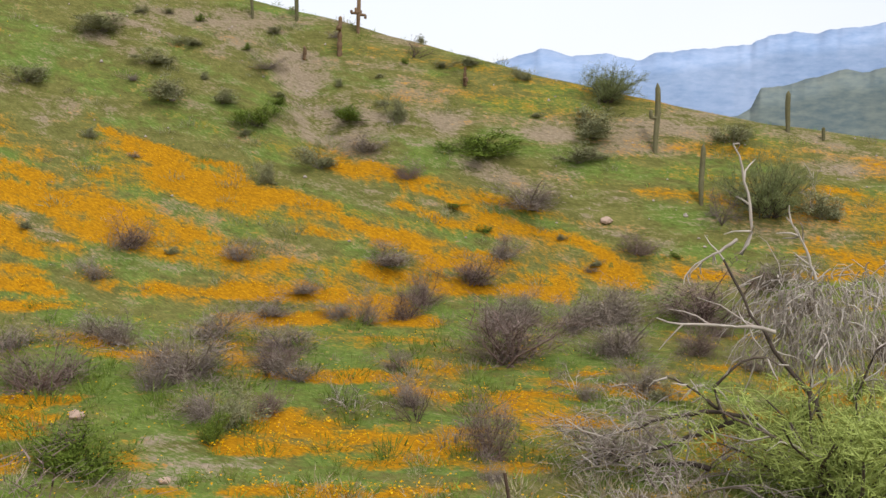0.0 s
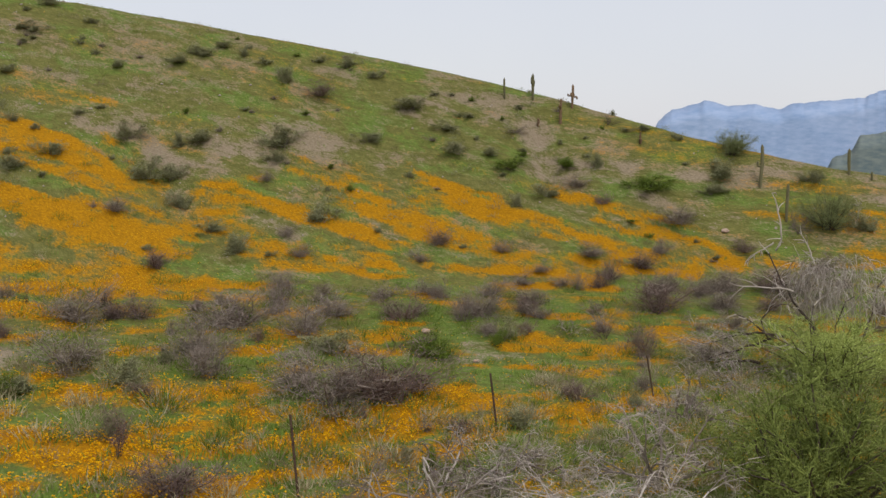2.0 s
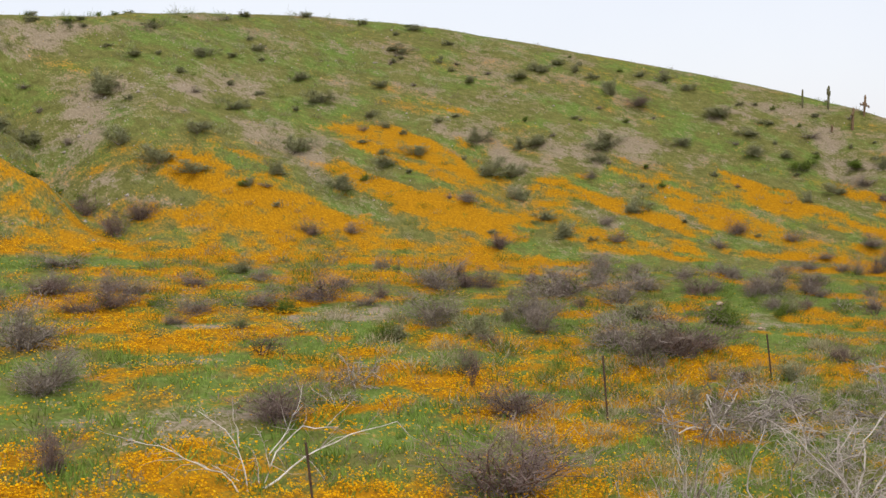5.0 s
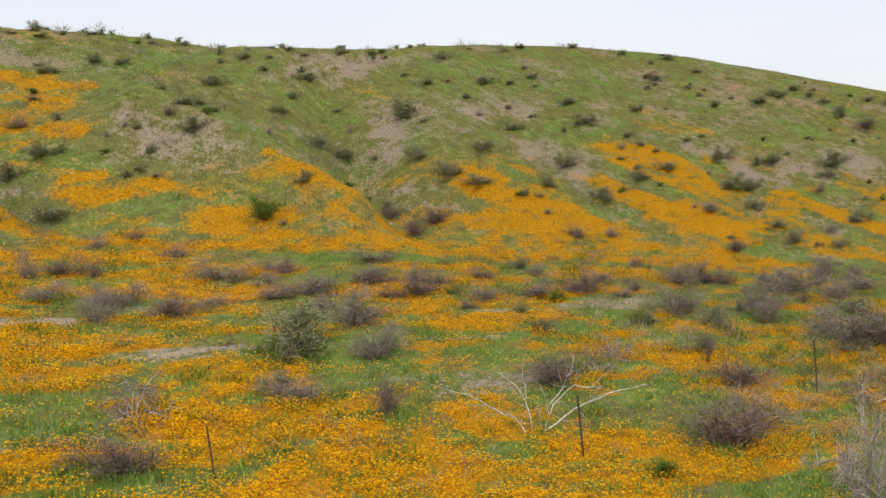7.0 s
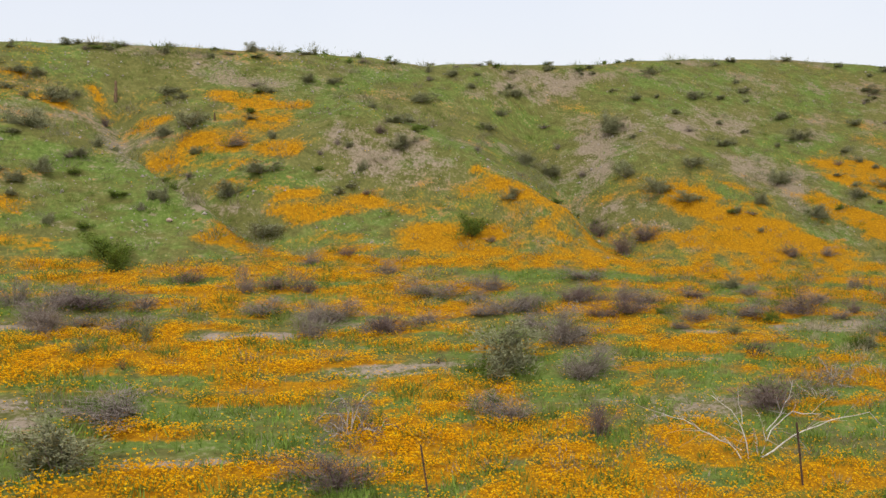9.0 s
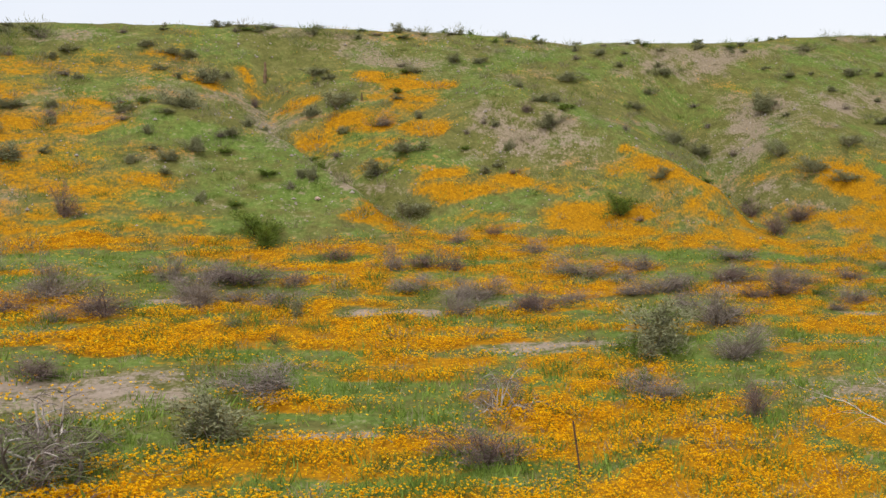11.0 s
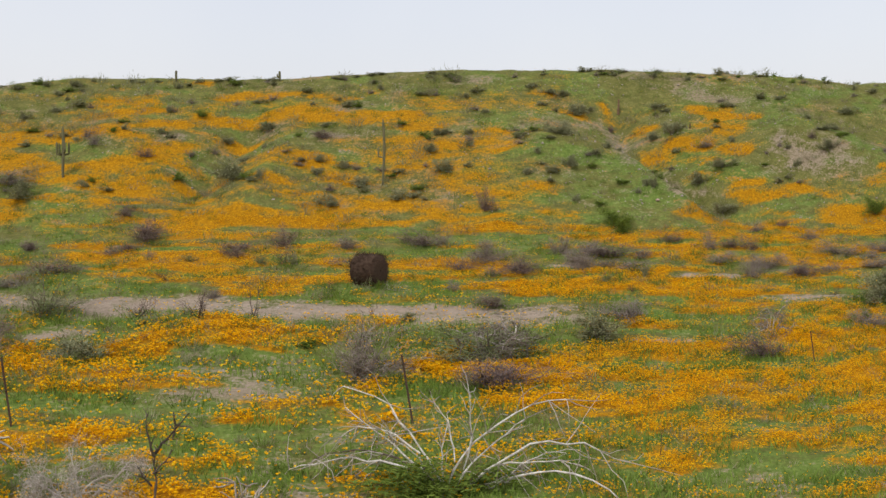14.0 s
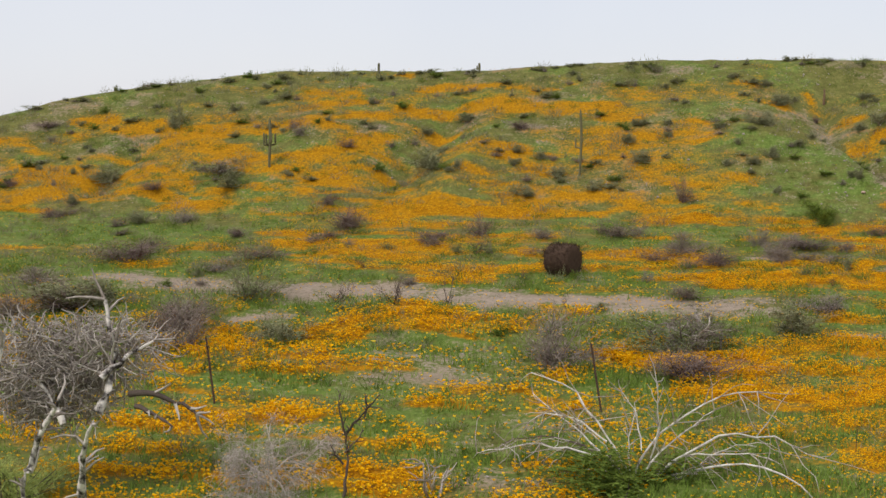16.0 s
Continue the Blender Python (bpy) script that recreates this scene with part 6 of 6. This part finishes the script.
saguaro(39.56, -16.43, 0.77, 0.07, label="slim saguaro on the skyline")
saguaro(40.18, -17.21, 0.96, 0.09, ((0.55, 20, 0.08, 0.2), (0.6, 200, 0.08, 0.25)))
saguaro(40.80, -18.50, 0.86, 0.085, ((0.52, 25, 0.15, 0.10), (0.50, 205, 0.16, 0.14), (0.55, 40, 0.09, -0.16), (0.56, 215, 0.10, -0.20), (0.5, 320, 0.12, -0.1), (0.53, 130, 0.12, 0.08)), True, label="dying saguaro with drooping arms")
saguaro(40.05, -18.60, 0.74, 0.12, ((0.86, 30, 0.09, 0.30), (0.88, 205, 0.10, -0.12), (0.8, 215, 0.16, 0.06)), True, stump=True, label="dead brown saguaro with broken top")
saguaro(39.58, -17.99, 0.30, 0.08, ((0.85, 230, 0.4, -0.5),), True, stump=True, label="fallen dead saguaro bent to the ground")
saguaro(41.09, -21.22, 0.41, 0.09, ((0.4, 230, 0.25, -0.2),), True, stump=True, label="pale brown dead saguaro stump")
saguaro(42.23, -25.19, 1.43, 0.11, ((0.5, 127, 0.055, 0.11), (0.55, 307, 0.025, 0.04)), label="saguaro with short arms")
saguaro(41.69, -26.48, 1.21, 0.10, ((0.25, 40, 0.08, 0.1),), label="saguaro with a withered grey base")
saguaro(44.37, -27.09, 0.87, 0.10)
saguaro(44.62, -27.76, 0.28, 0.07, label="small young green saguaro")
saguaro(-51.96, 8.17, 4.17, 0.24, ((0.44, 16, 0.075, 0.22), (0.43, 196, 0.075, 0.24), (0.47, 100, 0.06, 0.20), (0.45, 235, 0.05, 0.20), (0.48, 320, 0.05, 0.20)), label="saguaro with a crown of upright arms")
saguaro(-26.32, 9.15, 5.28, 0.19, ((0.42, 180, 0.05, 0.15),), label="tall slim saguaro with a short arm")
saguaro(-48.09, 24.63, 1.03, 0.21, label="small saguaro on the skyline")
saguaro(-38.64, 25.23, 0.92, 0.20, ((0.4, 180, 0.15, 0.3),), label="small forked saguaro on the skyline")
saguaro(-8.32, 19.92, 1.31, 0.23, (), True, stump=True, label="brown dead saguaro trunk")
saguaro(-2.67, 14.57, 0.45, 0.13, (), True, stump=True, label="short dead saguaro stump")


def fence_post(x, y, high, lean):
    """A thin steel T-post, leaning, with a bolted clip near the top."""
    ob = new("fence_post")
    ob.matrix_world = pose(x, y, float(height(x, y)) - 0.1, 0, lean, PICK.uniform(-20, 20))
    w = 0.03 * high
    bm = bmesh.new()
    for sx, sy, ox, oy in ((w, w * 0.35, 0, 0), (w * 0.35, w, 0, w * 0.6)):
        m = Matrix.Translation((ox, oy, high / 2 + 0.05)) @ Matrix.Diagonal((sx, sy, high + 0.1, 1))
        bmesh.ops.create_cube(bm, size=1, matrix=m)
    me = bpy.data.meshes.new("shaft")
    bm.to_mesh(me)
    bm.free()
    part("shaft", me, RUST, ob)
    for k in range(3):
        bm = bmesh.new()
        bmesh.ops.create_cube(bm, size=1, matrix=Matrix.Translation((0, -w * 0.3, high * (0.55 + 0.17 * k))) @ Matrix.Diagonal((w * 1.3, w * 0.5, w * 0.5, 1)))
        me = bpy.data.meshes.new("clip")
        bm.to_mesh(me)
        bm.free()
        part("clip", me, RUST, ob)
    return tagged(ob, "thin leaning rusty steel fence post in the flowers", "fence post", "posts of the old fence")


fence_post(30.78, -29.50, 1.03, -12.0)
fence_post(26.53, -28.29, 1.35, -7.6)
fence_post(21.26, -27.69, 1.71, -5.4)
fence_post(12.24, -28.82, 1.85, -6.8)
fence_post(1.63, -26.81, 1.69, -8.3)
fence_post(-17.29, -34.07, 3.24, -8.6)
fence_post(-35.96, -35.72, 3.27, -6.1)
fence_post(-6.15, -37.54, 0.95, 2.9)


def hay_bale(x, y, wide, high):
    """A round weathered bale: a drum on its side, with loose ends sticking out."""
    rng = np.random.default_rng(77)
    ob = new("hay_bale")
    ob.matrix_world = pose(x, y, float(height(x, y)) + high * 0.44, 0, 0, -24)
    u = np.linspace(0, 2 * math.pi, 49)[:-1]
    rings = []
    for sx, k in ((-0.5, 0.05), (-0.5, 0.6), (-0.48, 0.93), (-0.4, 1.0), (-0.2, 1.02), (0, 1.0), (0.2, 1.02), (0.4, 1.0), (0.48, 0.93), (0.5, 0.6), (0.5, 0.05)):
        r = k * high * 0.47 * (1 + 0.035 * np.sin(u * 5 + sx * 9) + 0.035 * rng.normal(size=48))
        rings.append(np.stack([np.full(48, sx * wide * 0.9), r * np.cos(u), r * np.sin(u)], 1))
    co = np.concatenate(rings)
    i = np.arange(10)[:, None] * 48 + np.arange(48)[None]
    j = np.arange(10)[:, None] * 48 + (np.arange(48)[None] + 1) % 48
    part("drum", array_mesh("drum", co, np.stack([i, j, j + 48, i + 48], 2).reshape(-1, 4)), BALE, ob)
    n = 2600
    a, sx = rng.uniform(0, 2 * math.pi, n), rng.uniform(-0.5, 0.5, n)
    at = np.stack([sx * wide * 0.9, high * 0.46 * np.cos(a), high * 0.46 * np.sin(a)], 1)
    way = at * [0.8, 1, 1] + rng.normal(size=(n, 3)) * high * 0.35
    way /= np.linalg.norm(way, axis=1)[:, None]
    part("straw", array_mesh("straw", *slivers(rng, at, way, rng.uniform(0.05, 0.2, n) * high, 0.014 * high), False), BALE, ob)
    return tagged(ob, "round dark brown weathered hay bale in the field", "hay bale")


hay_bale(-23.60, -11.49, 1.96, 2.06)


def rock(x, y, size, seed, mat=STONE_PINK):
    rng = np.random.default_rng(seed)
    bm = bmesh.new()
    bmesh.ops.create_icosphere(bm, subdivisions=2, radius=0.5)
    for v in bm.verts:
        v.co *= 1 + rng.uniform(-0.16, 0.16)
        v.co.z *= 0.6
    me = bpy.data.meshes.new("rock")
    bm.to_mesh(me)
    bm.free()
    me.materials.append(mat)
    ob = new("rock", me)
    ob.matrix_world = pose(x, y, float(height(x, y)) + 0.15 * size, 0, 0, rng.uniform(0, 360)) @ Matrix.Diagonal((size, size, size, 1))
    return tagged(ob, "small pale pinkish rock lying on the ground", "rock", "loose rocks")


rock(29.63, -22.74, 0.23, 500)
rock(40.12, -25.26, 0.24, 501)
rock(29.18, -25.07, 0.16, 502)
rock(-7.34, 13.03, 0.35, 503)
rock(-67.25, 5.00, 0.47, 504)
rock(29.65, -22.69, 0.21, 505)
rock(-7.35, 12.81, 0.44, 506)
rock(-5.37, 4.89, 0.34, 507)


# ---- stones, flowers and grass that nobody could count ----
def scatter(rng, n, x0, x1, v0, v1):
    x = rng.uniform(x0, x1, n)
    return x, foot(x) + rng.uniform(v0, v1, n)


def poppies(name, seed, tries, mat, label, share):
    """Four-petalled open cups, thick in the drifts and thin elsewhere."""
    rng = np.random.default_rng(seed)
    xs, ys = [], []
    for x0, x1, k in ((-86, -20, 0.30), (-20, 0, 0.20), (0, 15, 0.17), (15, 28, 0.17), (28, 46, 0.16)):
        x, y = scatter(rng, int(tries * k), x0, x1, -50, 25)
        p = bloom_here(x, y)
        lump = 0.5 + 0.8 * cloudy(*lie(x, y), 0.6, 61, 3)
        keep = rng.uniform(size=len(x)) < p ** 1.7 * np.clip(0.05 + 1.25 * lump, 0.08, 1.2) * share * np.where(y - foot(x) > 1, 0.22, 1.0) + np.where(y - foot(x) > 1, 0.005, 0.05) * np.clip(lump, 0, 1)
        xs.append(x[keep])
        ys.append(y[keep])
    x, y = np.concatenate(xs), np.concatenate(ys)
    n = len(x)
    near = np.clip((-(y - foot(x)) / size_here(x) - 10) / 18, 0, 1)
    west = np.clip((-6 - x) / 12, 0, 1)
    s = (0.046 + (0.003 + 0.030 * west) * near) * size_here(x) * rng.uniform(0.6, 1.25, n)
    z = height(x, y) + size_here(x) * (0.03 + rng.uniform(0.05, 0.16 + 0.2 * near, n))
    tri = []
    turn = rng.uniform(0, 6.28, n)
    tilt = rng.normal(size=(n, 2)) * 0.25
    c = np.stack([x, y, z], 1)
    for k in range(4):
        a = turn + k * 1.5708
        u = np.stack([np.cos(a), np.sin(a), 0.6 + 0.5 * near + tilt[:, 0] * np.cos(a) + tilt[:, 1] * np.sin(a)], 1)
        w = np.stack([-np.sin(a), np.cos(a), np.zeros(n)], 1)
        tri += [c, c + (u * 0.8 + w * 0.62) * s[:, None], c + (u * 0.8 - w * 0.62) * s[:, None]]
    co = np.stack(tri, 1).reshape(-1, 3)
    me = array_mesh(name, co, np.arange(len(co)).reshape(-1, 3), False)
    me.materials.append(mat)
    return tagged(new(name, me), label, "flowers", kind="stuff")


def grass(name, seed, tries, mat, label, tall, dry):
    rng = np.random.default_rng(seed)
    xs, ys = [], []
    for x0, x1, k in ((-86, -20, 0.30), (-20, 0, 0.19), (0, 15, 0.17), (15, 28, 0.21), (28, 46, 0.25)):
        x, y = scatter(rng, int(tries * k), x0, x1, -50, 24)
        lump = 0.25 + 1.1 * cloudy(*lie(x, y), 1.3, 41 if not dry else 47, 4)
        v = y - foot(x)
        keep = rng.uniform(size=len(x)) < np.clip(lump, 0.04, 1) * (1 - np.clip(1.3 * laid("worn", x, y), 0, 1)) * (1 - 0.7 * bloom_here(x, y)) * np.where(v > 0, np.where(x > 24, 0.55, 0.22), np.where(v / size_here(x) < -12, 1.4, 0.9))
        xs.append(x[keep])
        ys.append(y[keep])
    x, y = np.concatenate(xs), np.concatenate(ys)
    n = len(x)
    s = tall * size_here(x) * rng.uniform(0.5, 1.3, n) * (1 + 0.7 * np.clip((-(y - foot(x)) / size_here(x) - 10) / 18, 0, 1))
    c = np.stack([x, y, height(x, y) - 0.02], 1)
    at, way, L = [], [], []
    for k in range(5):
        at.append(c + rng.normal(size=(n, 3)) * [0.4, 0.4, 0.0] * s[:, None])
        way.append(rng.normal(size=(n, 3)) * [0.35, 0.35, 0] + [0, 0, 1])
        L.append(s * rng.uniform(0.6, 1.1, n))
    at, way, L = np.concatenate(at), np.concatenate(way), np.concatenate(L)
    me = array_mesh(name, *slivers(rng, at, way, L, L * 0.13), False)
    me.materials.append(mat)
    return tagged(new(name, me), label, "grass", kind="stuff")


def pebbles(seed, tries):
    rng = np.random.default_rng(seed)
    x, y = scatter(rng, tries, -84, 46, -48, 22)
    v = y - foot(x)
    keep = rng.uniform(size=len(x)) < 0.10 * (v > 1) + 0.25 * (v > 1) * (cloudy(x, y, 4.0, 71) > 0.25) + 0.3 * laid("worn", x, y)
    keep &= rng.uniform(size=len(x)) > 1.4 * bloom_here(x, y)
    x, y = x[keep], y[keep]
    n = len(x)
    s = size_here(x) ** 0.6 * rng.uniform(0.025, 0.085, n) * np.where(rng.uniform(size=n) > 0.93, 1.9, 1.0)
    base = np.array([(1, 0, 0), (0, 1, 0), (-1, 0, 0), (0, -1, 0), (0, 0, 0.8), (0, 0, -0.8)], float)
    fa = np.array([(0, 1, 4), (1, 2, 4), (2, 3, 4), (3, 0, 4), (1, 0, 5), (2, 1, 5), (3, 2, 5), (0, 3, 5)])
    co = base[None] * s[:, None, None] * rng.uniform(0.6, 1.3, (n, 6, 1)) + np.stack([x, y, height(x, y)], 1)[:, None]
    me = array_mesh("pebbles", co.reshape(-1, 3), (fa[None] + 6 * np.arange(n)[:, None, None]).reshape(-1, 3), False)
    me.materials.append(STONE)
    return tagged(new("pebbles", me), "pale small stones strewn over the slope", "stones", kind="stuff")


def low_clumps(seed, tries, mat, label, name, size, hill_only, x0=-86, x1=46, v0=-46, v1=23):
    """Knee-high tussocks, each a tuft of short narrow leaves."""
    rng = np.random.default_rng(seed)
    x, y = scatter(rng, tries, x0, x1, v0, v1)
    v = y - foot(x)
    keep = (rng.uniform(size=tries) < np.where(x > 20, 1.0, 0.45) * np.clip(0.5 + cloudy(x, y, 6.0, seed), 0.1, 1)) & (v < np.interp(x, CREST_X, CREST_V) + 0.5)
    keep &= laid("worn", x, y) < 0.35
    if hill_only:
        keep &= v > 0.5
    x, y = x[keep], y[keep]
    s = size * size_here(x) * rng.uniform(0.5, 1.4, len(x))
    m = 72
    c = np.repeat(np.stack([x, y, height(x, y)], 1), m, 0)
    r = np.repeat(s, m)
    d = rng.normal(size=(len(c), 3)) * [0.36, 0.36, 0.27]
    d[:, 2] = np.abs(d[:, 2])
    way = d + rng.normal(size=(len(c), 3)) * 0.22 + [0, 0, 0.5]
    way /= np.linalg.norm(way, axis=1)[:, None]
    me = array_mesh(name, *slivers(rng, c + d * r[:, None], way, r * rng.uniform(0.2, 0.45, len(c)), r * 0.036), False)
    me.materials.append(mat)
    return tagged(new(name, me), label, "tussocks", kind="stuff")


low_clumps(81, 9000, LEAF_DARK, "small dark olive tussocks dotted over the hill", "tussocks", 0.8, True)
low_clumps(82, 9500, LEAF_GREEN, "fresh green leafy tufts over hill and field", "green_tufts", 0.62, False)
low_clumps(83, 6000, DRY_LEAF, "dry tan tufts over hill and field", "dry_tufts", 0.75, False)
low_clumps(84, 850, LEAF_GREEN, "soft green clumps crowding the valley floor", "valley_clumps", 0.95, False, 14, 46, -17, -0.5)
low_clumps(85, 700, DRY_LEAF, "dry tan clumps on the valley floor", "dry_clumps", 0.9, False, 14, 46, -17, -0.5)
low_clumps(86, 900, LEAF_DARK, "olive leafy clumps in the field", "olive_clumps", 0.85, False, -80, 14, -40, -3)
low_clumps(88, 1500, LEAF_GREEN, "soft green leafy mounds between the flowers", "leafy_mounds", 0.85, False, -62, 16, -36, -3)
low_clumps(87, 800, STRAW, "straw-coloured grass among the dead brush", "straw_grass", 1.0, False, 18, 37, -22, -8)
pebbles(3, 105000)
grass("grass", 11, 170000, BLADE, "fresh green grass tufts between the flowers", 0.27, False)
grass("dry_grass", 12, 22000, STRAW, "sparse dry straw-coloured grass tufts", 0.20, True)
poppies("poppies", 13, 1180000, PETAL, "dense drifts of small orange poppies", 1.0)
poppies("yellow_flowers", 14, 340000, YELLOW, "scattered yellow flowers among the poppies", 0.35)
